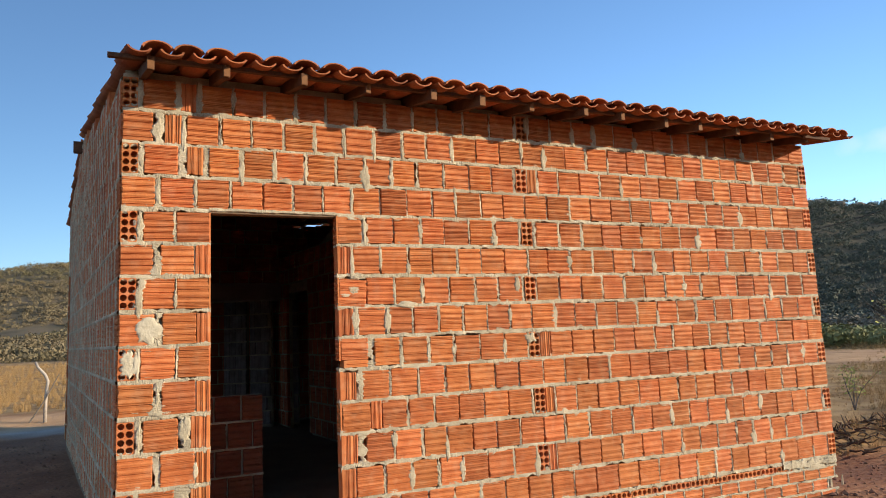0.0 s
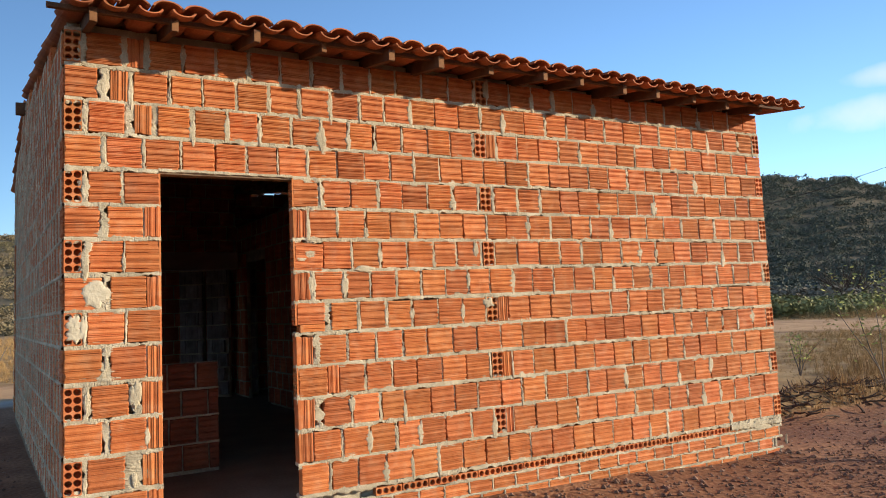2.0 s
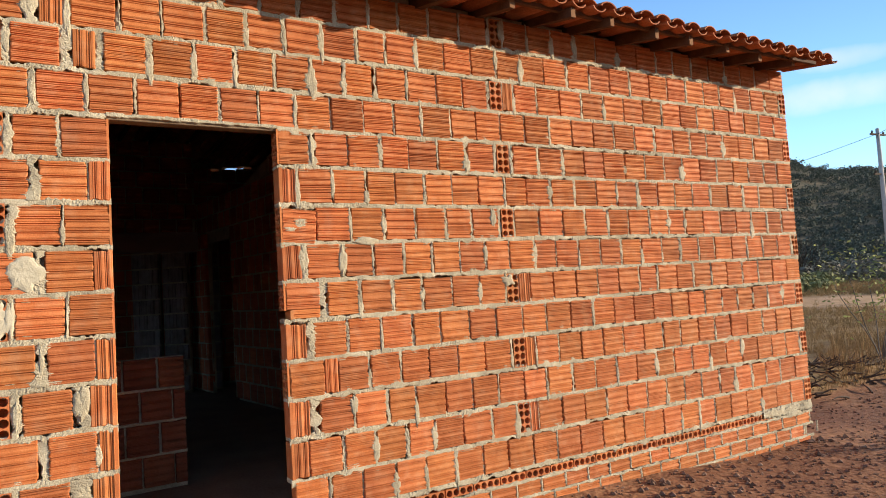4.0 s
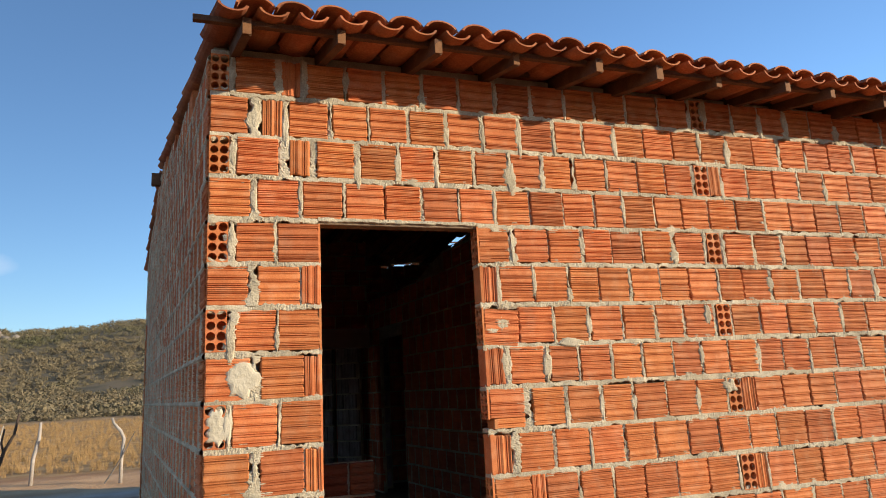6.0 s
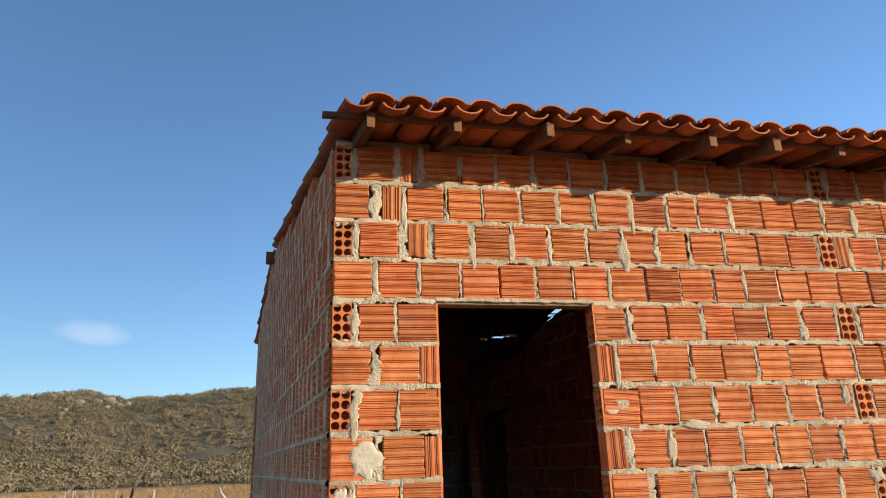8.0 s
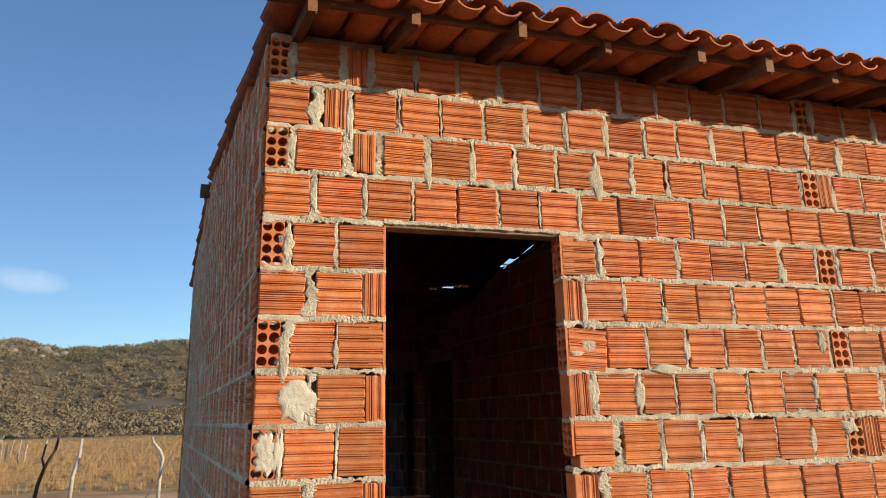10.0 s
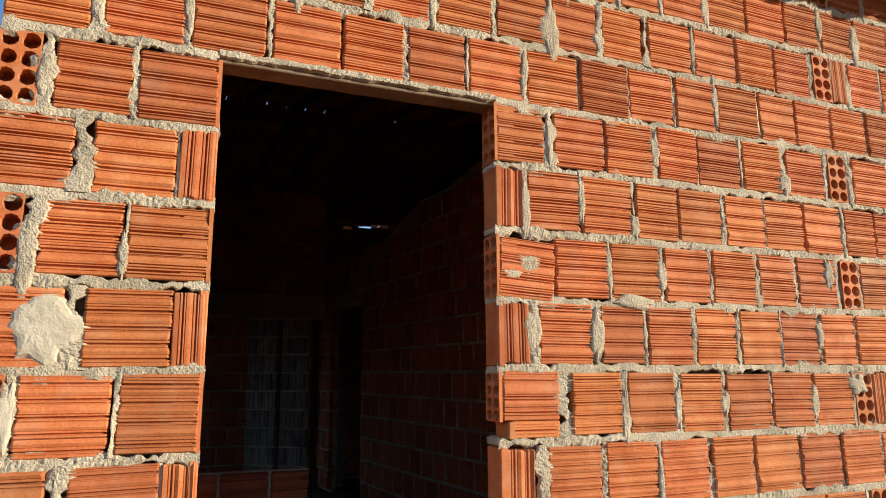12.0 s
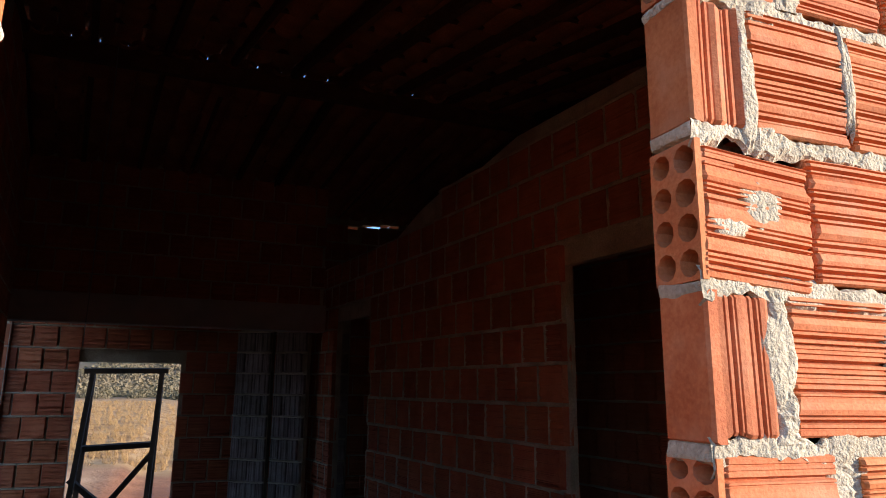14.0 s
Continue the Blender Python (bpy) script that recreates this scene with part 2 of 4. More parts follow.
def add_tube(bm, pts, radii, sides=6):
    """A tapered, bent limb through pts."""
    pts = [Vector(p) for p in pts]
    rings = []
    for i, p in enumerate(pts):
        d = (pts[min(i + 1, len(pts) - 1)] - pts[max(i - 1, 0)]).normalized()
        s = d.cross(Vector((0.31, 0.9, 0.1))).normalized()
        u = s.cross(d)
        rings.append([bm.verts.new(p + (s * math.cos(6.2832 * k / sides) + u * math.sin(6.2832 * k / sides)) * radii[i]) for k in range(sides)])
    for r0, r1 in zip(rings, rings[1:]):
        for k in range(sides):
            bm.faces.new((r0[k], r0[(k + 1) % sides], r1[(k + 1) % sides], r1[k]))
    bm.faces.new(rings[0][::-1])
    bm.faces.new(rings[-1])


# ---- bricks: unit meshes, front face in the plane y = 0, facing -y, centred on x and z ----
BW, BH, BD, CORE = 0.19, 0.19, 0.09, 0.062


def groove_line(size, seed=0, groups=4):
    """Depths along a ribbed face: bands of fine grooves between smooth, slightly tilted bands."""
    rnd = random.Random(seed)
    out = [(-size / 2, 0.005), (-size / 2 + 0.003, 0.0005)]
    band = size / max(groups, 1)
    for g in range(groups):
        z = -size / 2 + band * (g + 0.30) + rnd.uniform(-0.004, 0.004)
        step = rnd.uniform(-0.0016, 0.0016)
        for k in range(rnd.choice((3, 3, 4))):
            dp, hw = ((0.0092, 0.0034) if k == 1 else (rnd.choice((0.0026, 0.0036, 0.0048)), 0.0018))
            z += hw - 0.0018
            out += [(z - hw, step), (z - hw * 0.35, dp), (z + hw * 0.35, dp), (z + hw, step)]
            z += hw - 0.0018
            z += rnd.uniform(0.0056, 0.0082)
        out.append((z + 0.002, rnd.uniform(-0.0042, -0.0012)))
        out.append((min(z + 0.016, -size / 2 + band * (g + 1.2)), rnd.uniform(-0.0002, 0.0022)))
    out.sort()
    return [p for p in out if p[0] < size / 2 - 0.004] + [(size / 2 - 0.003, 0.0005), (size / 2, 0.005)]


def ribbed_brick(w, h, upright=False, depth=0.066, seed=0, groups=4):
    """A block's ribbed face, its ends torn and chipped rib by rib."""
    rnd = random.Random(seed * 7 + 3)
    bm = bmesh.new()
    prof = groove_line(w if upright else h, seed, groups)
    half = (h if upright else w) / 2
    chips = [(rnd.uniform(-0.1, 0.1), rnd.uniform(0.006, 0.02), rnd.uniform(0.002, 0.008), rnd.choice((-1, 1))) for _ in range(4 if groups else 0)]
    bow = rnd.uniform(-0.0015, 0.0015)
    rows = []
    for s, d in prof:
        ends = []
        for sign in (-1, 1):
            cut = (0.35 * d if d > 0.002 else 0) + rnd.uniform(0, 0.0016) if groups else 0.0
            for at_s, wide, deep, side in chips:
                if side == sign and abs(s - at_s) < wide:
                    cut += deep * (1 - abs(s - at_s) / wide)
            ends.append(sign * (half - cut))
        inner = (ends[0] + 0.005, 0.0, ends[1] - 0.005)
        line = ((ends[0], d + 0.0035), (inner[0], d), (inner[1], d + bow), (inner[2], d), (ends[1], d + 0.0035))
        rows.append([bm.verts.new((s, y, e) if upright else (e, y, s)) for e, y in line])
    back = []
    for s in (prof[0][0], prof[-1][0]):
        back.append([bm.verts.new((s, depth, e) if upright else (e, depth, s)) for e in (-half, half)])
    for a, b in zip(rows, rows[1:]):
        for k in range(4):
            bm.faces.new((a[k], a[k + 1], b[k + 1], b[k]))
    bm.faces.new([back[0][0], back[0][1]] + rows[0][::-1])
    bm.faces.new(rows[-1] + [back[1][1], back[1][0]])
    for i, j in ((0, 0), (4, 1)):
        bm.faces.new([r[i] for r in rows] + [back[1][j], back[0][j]])
    bmesh.ops.recalc_face_normals(bm, faces=bm.faces)
    return bm


def holed_face(w, h, nx, nz, depth=0.058, fill=0.42, sides=10, rim=0.06):
    """A block's end: a plate with nx by nz round cells running into it."""
    bm = bmesh.new()
    cw, ch = w / nx, h / nz
    for i in range(nx):
        for j in range(nz):
            cx, cz = -w / 2 + cw * (i + 0.5), -h / 2 + ch * (j + 0.5)
            r = fill * min(cw, ch) * (1 + 0.05 * math.sin(i * 3.1 + j * 5.7))
            ring, deep, outer = [], [], []
            for k in range(sides):
                a = 6.28318 * (k + 0.5) / sides
                c, s = math.cos(a), math.sin(a)
                ring.append(bm.verts.new((cx + r * c, 0, cz + r * s)))
                deep.append(bm.verts.new((cx + r * c, depth, cz + r * s)))
                q = max(abs(c), abs(s))
                outer.append(bm.verts.new((cx + c / q * cw / 2, 0, cz + s / q * ch / 2)))
            for k in range(sides):
                n = (k + 1) % sides
                bm.faces.new((outer[k], outer[n], ring[n], ring[k]))
                bm.faces.new((ring[k], ring[n], deep[n], deep[k]))
                # square corners of the cell
                d = outer[n].co - outer[k].co
                if abs(d.x) > 1e-5 and abs(d.z) > 1e-5:
                    cxx = cx + math.copysign(cw / 2, outer[k].co.x + outer[n].co.x - 2 * cx)
                    czz = cz + math.copysign(ch / 2, outer[k].co.z + outer[n].co.z - 2 * cz)
                    bm.faces.new((outer[k], bm.verts.new((cxx, 0, czz)), outer[n]))
            bm.faces.new(deep)
    bmesh.ops.remove_doubles(bm, verts=bm.verts, dist=0.0002)
    # sides of the block
    for lo, hi in (((-w / 2, 0, -h / 2), (-w / 2, 0, h / 2)), ((-w / 2, 0, h / 2), (w / 2, 0, h / 2)), ((w / 2, 0, h / 2), (w / 2, 0, -h / 2)), ((w / 2, 0, -h / 2), (-w / 2, 0, -h / 2))):
        a, b = Vector(lo), Vector(hi)
        off = Vector((0, rim, 0))
        bm.faces.new([bm.verts.new(p) for p in (a, b, b + off, a + off)])
    bmesh.ops.recalc_face_normals(bm, faces=bm.faces)
    return bm


STRETCHER = [mesh_of("brick", ribbed_brick(BW, BH, False, seed=i, groups=5 - (i % 4 == 0)), CLAY) for i in range(12)]
THIN = [mesh_of("brick", ribbed_brick(BW, BH, False, depth=0.010, seed=i + 90), CLAY) for i in range(4)]
TURNED = [mesh_of("brick", ribbed_brick(0.09, BH, True, seed=i + 20, groups=2), CLAY) for i in range(3)]
HEADER = mesh_of("brick", holed_face(0.09, BH, 2, 4, fill=0.45), CLAY)
FLAT_ROW = mesh_of("brick", holed_face(BW, 0.05, 4, 1, fill=0.42), CLAY)
INNER = [mesh_of("brick", ribbed_brick(BW, BH, False, seed=i + 40), CLAY_IN) for i in range(3)]
HALF = [mesh_of("brick", ribbed_brick(BW, 0.088, False, seed=i + 60, groups=2), CLAY) for i in range(3)]


def ragged(bm, a, b, half, proud, seed, step=0.007, across=7, grow=0.5, toward=(0, 1, 0)):
    """A squeezed mortar joint from a to b: struck smooth in places, crumbly in others, with torn edges. toward points into the wall."""
    a, b, n = Vector(a), Vector(b), Vector(toward)
    ln = (b - a).length
    d = (b - a) / ln
    s = d.cross(n)
    cnt = max(2, int(ln / step))
    prev = None
    for i in range(cnt + 1):
        p = a + d * (ln * i / cnt)
        q = p * 17
        up = half * (1 + grow * 1.9 * noise.noise((q.x + seed, q.y, q.z)) + grow * 1.0 * noise.noise((q.x * 3.7, q.z * 3.7 + seed, 1.7)))
        dn = half * (1 + grow * 1.9 * noise.noise((q.x, q.y + 9.1, q.z + seed)) + grow * 1.0 * noise.noise((q.z * 3.7, q.x * 3.7 + seed, 4.2)))
        crumb = min(1, max(0.12, 0.5 + 2.2 * noise.noise((p.x * 4.3, p.z * 4.3 + p.y * 4.3, seed))))
        lean = noise.noise((p.x * 6, p.z * 6, seed + 4)) * 0.006
        row = []
        for k in range(across):
            f = -1 + 2 * k / (across - 1)
            w = p + s * (f * (up if f > 0 else dn))
            edge = abs(f) ** 6
            bump = crumb * noise.noise((w.x * 110, w.z * 110, seed + w.y * 110)) * 0.0042 + noise.noise((w.x * 21, w.z * 21, seed + w.y * 21)) * 0.0040 + lean * f
            row.append(bm.verts.new(w - n * ((proud + bump) * (1 - edge) - 0.009 * edge)))
        if prev:
            for k in range(across - 1):
                bm.faces.new((prev[k], row[k], row[k + 1], prev[k + 1]))
        prev = row


def blob(bm, c, rx, rz, proud, seed, toward=(0, 1, 0), side=(1, 0, 0), rings=7, spokes=26):
    """A thrown patch of mortar with a torn outline."""
    c, n, s = Vector(c), Vector(toward), Vector(side)
    up = Vector((0, 0, 1))
    grid = []
    for r in range(1, rings + 1):
        f = r / rings
        ring = []
        for k in range(spokes):
            t = 6.28318 * k / spokes
            wob = 1 + 0.5 * noise.noise((math.cos(t) * 1.6 + seed, math.sin(t) * 1.6, seed)) + 0.16 * noise.noise((math.cos(t) * 5 + seed, math.sin(t) * 5, 3))
            p = c + s * (rx * f * wob * math.cos(t)) + up * (rz * f * wob * math.sin(t))
            h = proud * (1 - f ** 5) + 0.002 * noise.noise(p * 60) * (1 - f ** 4) - 0.006 * f ** 9
            ring.append(bm.verts.new(p - n * h))
        grid.append(ring)
    mid = bm.verts.new(c - n * proud)
    for k in range(spokes):
        bm.faces.new((mid, grid[0][k], grid[0][(k + 1) % spokes]))
        for a, b in zip(grid, grid[1:]):
            bm.faces.new((a[k], b[k], b[(k + 1) % spokes], a[(k + 1) % spokes]))


# ---- front wall ----
WIDTH, DOOR_TOP, FLOOR = 6.0, 2.068, 0.0
SKEW = math.tan(radians(7.3))
PITCH, RIDGE_Y = 0.17, 4.1  # rise of the roof per metre, and where it turns


def course_z(k, x):
    """Mid-height of a course; the courses open up and sink a little along the wall."""
    return (14.5 - k) * (0.2065 + 0.0008 * x) - 0.0045 * x + 0.004 * math.sin(x * 1.7 + k * 2.1)


COURSES = {
    1: "H.09 S.31 R.43 S.64 S.84 S1.05 S1.25 S1.46 S1.68 S1.89 S2.09 S2.30 S2.52 S2.74 H2.86 S3.07",
    2: "S.19 R.35 S.56 S.76 S.96 S1.17 S1.38 S1.59 S1.80 S1.99 S2.20 S2.40 S2.60 S2.79 S3.00 S3.20 S3.40 S3.62",
    3: "H.10 S.32 R.48 S.69 S.90 S1.10 S1.31 S1.52 S1.71 S1.90 S2.12 S2.33 S2.52 S2.71 H2.83 R2.92 S3.12",
    4: "S.20 S.41 S.62 S.83 S1.02 S1.22 S1.42 S1.63 S1.83 S2.02 S2.21 S2.42 S2.61 S2.80 S3.00 S3.21 S3.42 S3.62",
    5: "H.10 S.30 S.51 D1.315 E1.51 S1.72 S1.92 S2.11 S2.31 S2.51 S2.74 H2.86 S3.10 S3.31 S3.51 S3.70",
    6: "S.20 S.42 R.51 D1.315 R1.41 S1.62 S1.82 S2.01 S2.20 S2.40 S2.60 S2.80 S2.98 S3.18 S3.40 S3.61",
    7: "H.11 S.31 S.51 D1.315 E1.51 S1.71 S1.92 S2.13 S2.34 S2.53 S2.74 H2.86 S3.07 S3.28 S3.48 S3.70",
    8: "S.23 S.43 R.51 D1.32 R1.43 S1.65 S1.84 S2.04 S2.23 S2.43 S2.62 S2.81 S3.01 S3.20 S3.40 S3.61",
    9: "H.11 S.31 S.51 D1.32 E1.54 S1.74 S1.95 S2.15 S2.36 S2.56 S2.76 H2.87 R2.96 S3.16 S3.36 S3.56",
    10: "S.22 S.43 R.51 D1.325 R1.46 S1.66 S1.87 S2.07 S2.26 S2.47 S2.67 S2.88 S3.08 S3.29 S3.49",
    11: "H.11 S.34 R.50 D1.32 E1.52 R1.60 S1.78 S1.98 S2.17 S2.37 S2.57 S2.77 H2.89 R2.97 S3.17 S3.37 S3.57",
    12: "S.21 S.43 R.50 D1.325 R1.46 S1.68 S1.88 S2.07 S2.27 S2.46 S2.65 S2.86 S3.04 S3.27 S3.48",
    13: "H.11 S.31 R.50 D1.325 R1.41 S1.60 S1.80 S1.99 S2.18 S2.38 S2.59 S2.78 H2.89 R2.96 S3.16 S3.36",
    14: "S.21 S.43 R.50 D1.325 S1.51 S1.71 S1.91 S2.11 S2.31 S2.51 S2.70 S2.90 S3.10 S3.30 S3.51",
}


def front_wall():
    rnd = random.Random(5)
    bm = bmesh.new()
    add_box(bm, (0.01, CORE, -0.6), (0.43, BD - 0.004, 2.95))
    add_box(bm, (1.40, CORE, -0.6), (WIDTH - 0.01, BD - 0.004, 2.95))
    add_box(bm, (0.43, CORE, DOOR_TOP), (1.40, BD - 0.004, 2.95))
    wall = tagged(part("wall_front", bm, MORTAR), "front wall of red hollow clay blocks with rough mortar joints", "wall", kind="structure")
    joints = bmesh.new()
    spare = bmesh.new()
    made = 0
    for k, spec in COURSES.items():
        x = 0.0
        row = []
        for tok in spec.split():
            x1 = float(tok[1:])
            row.append((tok[0], x, x1))
            x = x1
        end = WIDTH - (0.1 if k % 2 == 0 else 0)
        n = round((end - x) / 0.207)
        for i in range(n):
            row.append(("S", x + (end - x) * i / n + (rnd.uniform(-0.012, 0.012) if i else 0), x + (end - x) * (i + 1) / n))
        row = [(c, a, row[i + 1][1] if i + 1 < len(row) else b) for i, (c, a, b) in enumerate(row)]
        if k % 2 == 0:
            row.append(("H", end, WIDTH))
        prev_end = None
        for c, a, b in row:
            if c == "D":
                prev_end = None
                continue
            slot = b - a
            full = {"S": 0.19, "E": 0.19, "R": 0.095, "H": 0.09}[c]
            gap = rnd.choice((0.003, 0.006, 0.012, 0.018, 0.024) if a < 2.0 else (0.003, 0.004, 0.006, 0.009, 0.015))
            w = min(slot - gap, full * (rnd.uniform(1.0, 1.03) if a < 2.0 else rnd.uniform(1.02, 1.09))) if c in "SE" else min(slot - 0.006, full)
            cx = b - w / 2 - rnd.uniform(0, 0.3) * max(0, slot - w)
            if a < 0.001 or c == "E" or (c == "R" and abs(a - 1.32) < 0.02):
                cx = a + w / 2 + (0.006 if a > 0.1 else 0)
            elif b > WIDTH - 0.001:
                cx = b - w / 2
            elif abs(b - 0.505) < 0.008 and 5 <= k <= 14:
                cx = b - w / 2 - 0.006
            elif c == "R":
                cx = (a + b) / 2 + 0.25 * (slot - w)
            cz = course_z(k, cx)
            m = pose(cx, rnd.uniform(-0.0025, 0.0015), cz + rnd.uniform(-0.003, 0.003), rnd.uniform(-0.5, 0.5), rnd.uniform(-0.7, 0.7), rnd.uniform(-0.5, 0.5))
            if k == 9 and c == "E":
                # a corner of this block is knocked out
                piece("brick", BROKEN_TOP, wall, m @ pose(0, 0, 0.024))
                piece("brick", BROKEN_FOOT, wall, m @ pose(0.015, 0, -0.073))
                piece("brick", HOLED_JAMB, wall, pose(1.3145, BD / 2, cz, 0, 0, -90) @ Matrix.Translation((0, 0.0, 0.024)) @ Matrix.Diagonal((1, 1, 0.75, 1)))
                piece("brick", PLAIN_JAMB, wall, pose(1.343, BD / 2, cz - 0.072, 0, 0, -90) @ Matrix.Diagonal((1, 1, 0.25, 1)))
                prev_end = cx + w / 2
                continue
            if k == 7 and c == "E":
                m = m @ pose(0, 0, -0.006, 0, 4.0, 0)
            me = HEADER if c == "H" else rnd.choice(TURNED) if c == "R" else rnd.choice(THIN) if c == "E" or (abs(b - 0.505) < 0.008 and 5 <= k <= 14) else rnd.choice(STRETCHER)
            sx = w / {"H": 0.09, "R": 0.09}.get(c, BW)
            m = m @ Matrix.Diagonal((sx, 1, rnd.uniform(0.955, 0.995), 1))
            if a < 3.95 and made < 300:
                piece("brick", me, wall, m)
                made += 1
            else:
                tmp = me.copy()
                tmp.transform(m)
                spare.from_mesh(tmp)
                bpy.data.meshes.remove(tmp)
            if c == "E":
                piece("brick", HOLED_JAMB, wall, pose(1.3145, BD / 2, cz, 0, 0, -90))
            elif c == "R" and abs(a - 1.32) < 0.02:
                piece("brick", PLAIN_JAMB, wall, pose(1.3145, BD / 2, cz, 0, 0, -90))
            if abs(b - 0.505) < 0.008 and 5 <= k <= 14:
                piece("brick", PLAIN_JAMB if c == "R" else HOLED_JAMB, wall, pose(0.5095, BD / 2, cz, 0, 0, 90))
            # head joint
            lo = cx - w / 2
            if prev_end is not None:
                g = lo - prev_end
                jx = (lo + prev_end) / 2
                hz = 0.098
                half = g / 2 + (rnd.choice((-0.001, 0.001, 0.003, 0.006, 0.009)) if g > 0.009 else rnd.choice((0.0, 0.001, 0.003)))
                if half > 0.004:
                    ragged(joints, (jx, 0, cz - hz), (jx + rnd.uniform(-0.006, 0.006), 0, cz + hz), half, rnd.choice((-0.014, -0.011, -0.008, -0.004, 0.0) if g < 0.011 else (-0.005, -0.003, -0.001, 0.001)), k * 7.7 + cx, grow=0.5 + 0.5 * rnd.random())
                if rnd.random() < (0.5 if g > 0.009 else 0.12) and not (k == 4 and 0.45 < jx < 1.4):
                    blob(joints, (jx, 0, cz + rnd.uniform(-0.06, 0.03)), 0.012 + 0.026 * rnd.random() ** 2, 0.04 + 0.06 * rnd.random(), 0.0035, k + cx)
            prev_end = cx + w / 2
    if len(spare.verts):
        tagged(part("far_bricks", spare, CLAY, wall), kind="stuff")
    # bed joints
    for k in range(1, 15):
        spans = [(0.002, 0.511), (1.311, WIDTH - 0.002)] if 4 < k else [(0.002, WIDTH - 0.002)]
        if k == 4:
            spans = [(0.002, 0.50), (1.32, WIDTH - 0.002)]
            ragged(joints, (0.50, 0, course_z(4, 0.5) - 0.094), (1.32, 0, course_z(4, 1.32) - 0.094), 0.012, 0.002, 55.0, grow=0.3)
        for a, b in spans:
            n = max(1, round((b - a) / 0.5))
            for i in range(n):
                x0, x1 = a + (b - a) * i / n, a + (b - a) * (i + 1) / n
                z0, z1 = course_z(k, x0) - 0.1035, course_z(k, x1) - 0.1035
                ragged(joints, (x0, 0, z0), (x1, 0, z1), 0.0195, -0.0015, 3.3 * k, grow=0.6)
    # mortar over the top course and round the wall's foot
    ragged(joints, (5.3, 0, -0.05), (WIDTH - 0.01, 0, -0.06), 0.035, 0.004, 71.0, grow=0.7)
    part("bed_mortar", joints, MORTAR, wall)
    quoin = bmesh.new()
    for k in range(0, 15):
        z = course_z(k, 0) - 0.1035
        add_box(quoin, (0.0, 0.003, z - 0.020), (0.09, 0.10, z + 0.018), bevel=0.004)
    part("corner_mortar", quoin, MORTAR, wall)
    patch, smear = bmesh.new(), bmesh.new()
    blob(patch, (0.155, 0, course_z(8, 0.15)), 0.082, 0.082, 0.005, 2.0)
    blob(patch, (0.05, 0, course_z(9, 0.05) + 0.02), 0.045, 0.05, 0.0045, 5.0)
    blob(patch, (0.055, 0, course_z(9, 0.05) - 0.03), 0.05, 0.045, 0.0045, 8.0)
    blob(patch, (0.10, 0, course_z(9, 0.05)), 0.022, 0.08, 0.005, 11.0)
    blob(smear, (1.425, 0, course_z(7, 1.4) + 0.012), 0.042, 0.038, 0.002, 14.0)
    blob(smear, (1.37, 0, course_z(7, 1.4) - 0.02), 0.036, 0.018, 0.0018, 15.0)
    blob(smear, (1.655, 0, course_z(8, 1.65) - 0.005), 0.026, 0.085, 0.007, 17.0)
    blob(smear, (1.80, 0, course_z(8, 1.8) + 0.105), 0.085, 0.022, 0.009, 20.0)
    blob(smear, (2.52, 0, course_z(5, 2.52) - 0.05), 0.035, 0.05, 0.008, 23.0)
    blob(smear, (2.79, 0, course_z(9, 2.8) + 0.05), 0.05, 0.04, 0.007, 26.0)
    blob(smear, (2.70, 0, course_z(7, 2.7) + 0.03), 0.025, 0.06, 0.006, 29.0)
    blob(smear, (5.72, 0, -0.10), 0.14, 0.03, 0.006, 33.0)
    part("mortar_smear", smear, MORTAR, wall)
    part("mortar_patch", patch, PLASTER, wall, "pale smeared cement patch")
    # footing: a row of blocks on their side, then half courses down to the earth
    for i in range(18):
        x = 1.93 + 0.2 * i
        piece("brick", FLAT_ROW, wall, pose(x, 0.006, -0.046 - 0.0042 * x, 0, 0.25, 0))
    for r in range(3):
        n = 23
        for i in range(n):
            x = 1.45 + 0.2 * i + (0.1 if r % 2 else 0)
            if x < WIDTH - 0.08:
                piece("brick", rnd.choice(HALF), wall, pose(x, rnd.uniform(-0.002, 0.003), -0.131 - 0.102 * r - 0.0042 * x, 0, rnd.uniform(0, 1.0), 0))
    low = bmesh.new()
    for r in range(3):
        ragged(low, (1.4, 0, -0.084 - 0.102 * r), (WIDTH - 0.01, 0, -0.108 - 0.102 * r), 0.011, 0.003, 91.0 + r, grow=0.6)
    for i in range(24):
        for r in range(3):
            x = 1.35 + 0.2 * i + (0.1 if r % 2 else 0)
            ragged(low, (x, 0, -0.17 - 0.102 * r - 0.0036 * x), (x, 0, -0.08 - 0.102 * r - 0.0036 * x), 0.008, 0.002, 40 + i + r, grow=0.5)
    part("foot_mortar", low, MORTAR, wall)
    # jamb joints, between the block ends
    jm = bmesh.new()
    for k in range(5, 15):
        z = course_z(k, 1.0) - 0.1035
        for x, n in ((1.3165, (1, 0, 0)), (0.5085, (-1, 0, 0))):
            ragged(jm, (x, 0.002, z), (x, BD - 0.004, z), 0.013, 0.003, k + x, grow=0.3, toward=n)
    part("jamb_mortar", jm, MORTAR, wall)
    # reveal of the opening's head
    bm = bmesh.new()
    add_box(bm, (0.50, 0.012, DOOR_TOP - 0.014), (1.33, BD, DOOR_TOP + 0.012), bevel=0.003)
    part("lintel", bm, LINTEL, wall, "thin earth-stained board over the opening")
    return wall


BROKEN_TOP = mesh_of("brick", ribbed_brick(BW, 0.142, False, depth=0.010, seed=81, groups=3), CLAY)
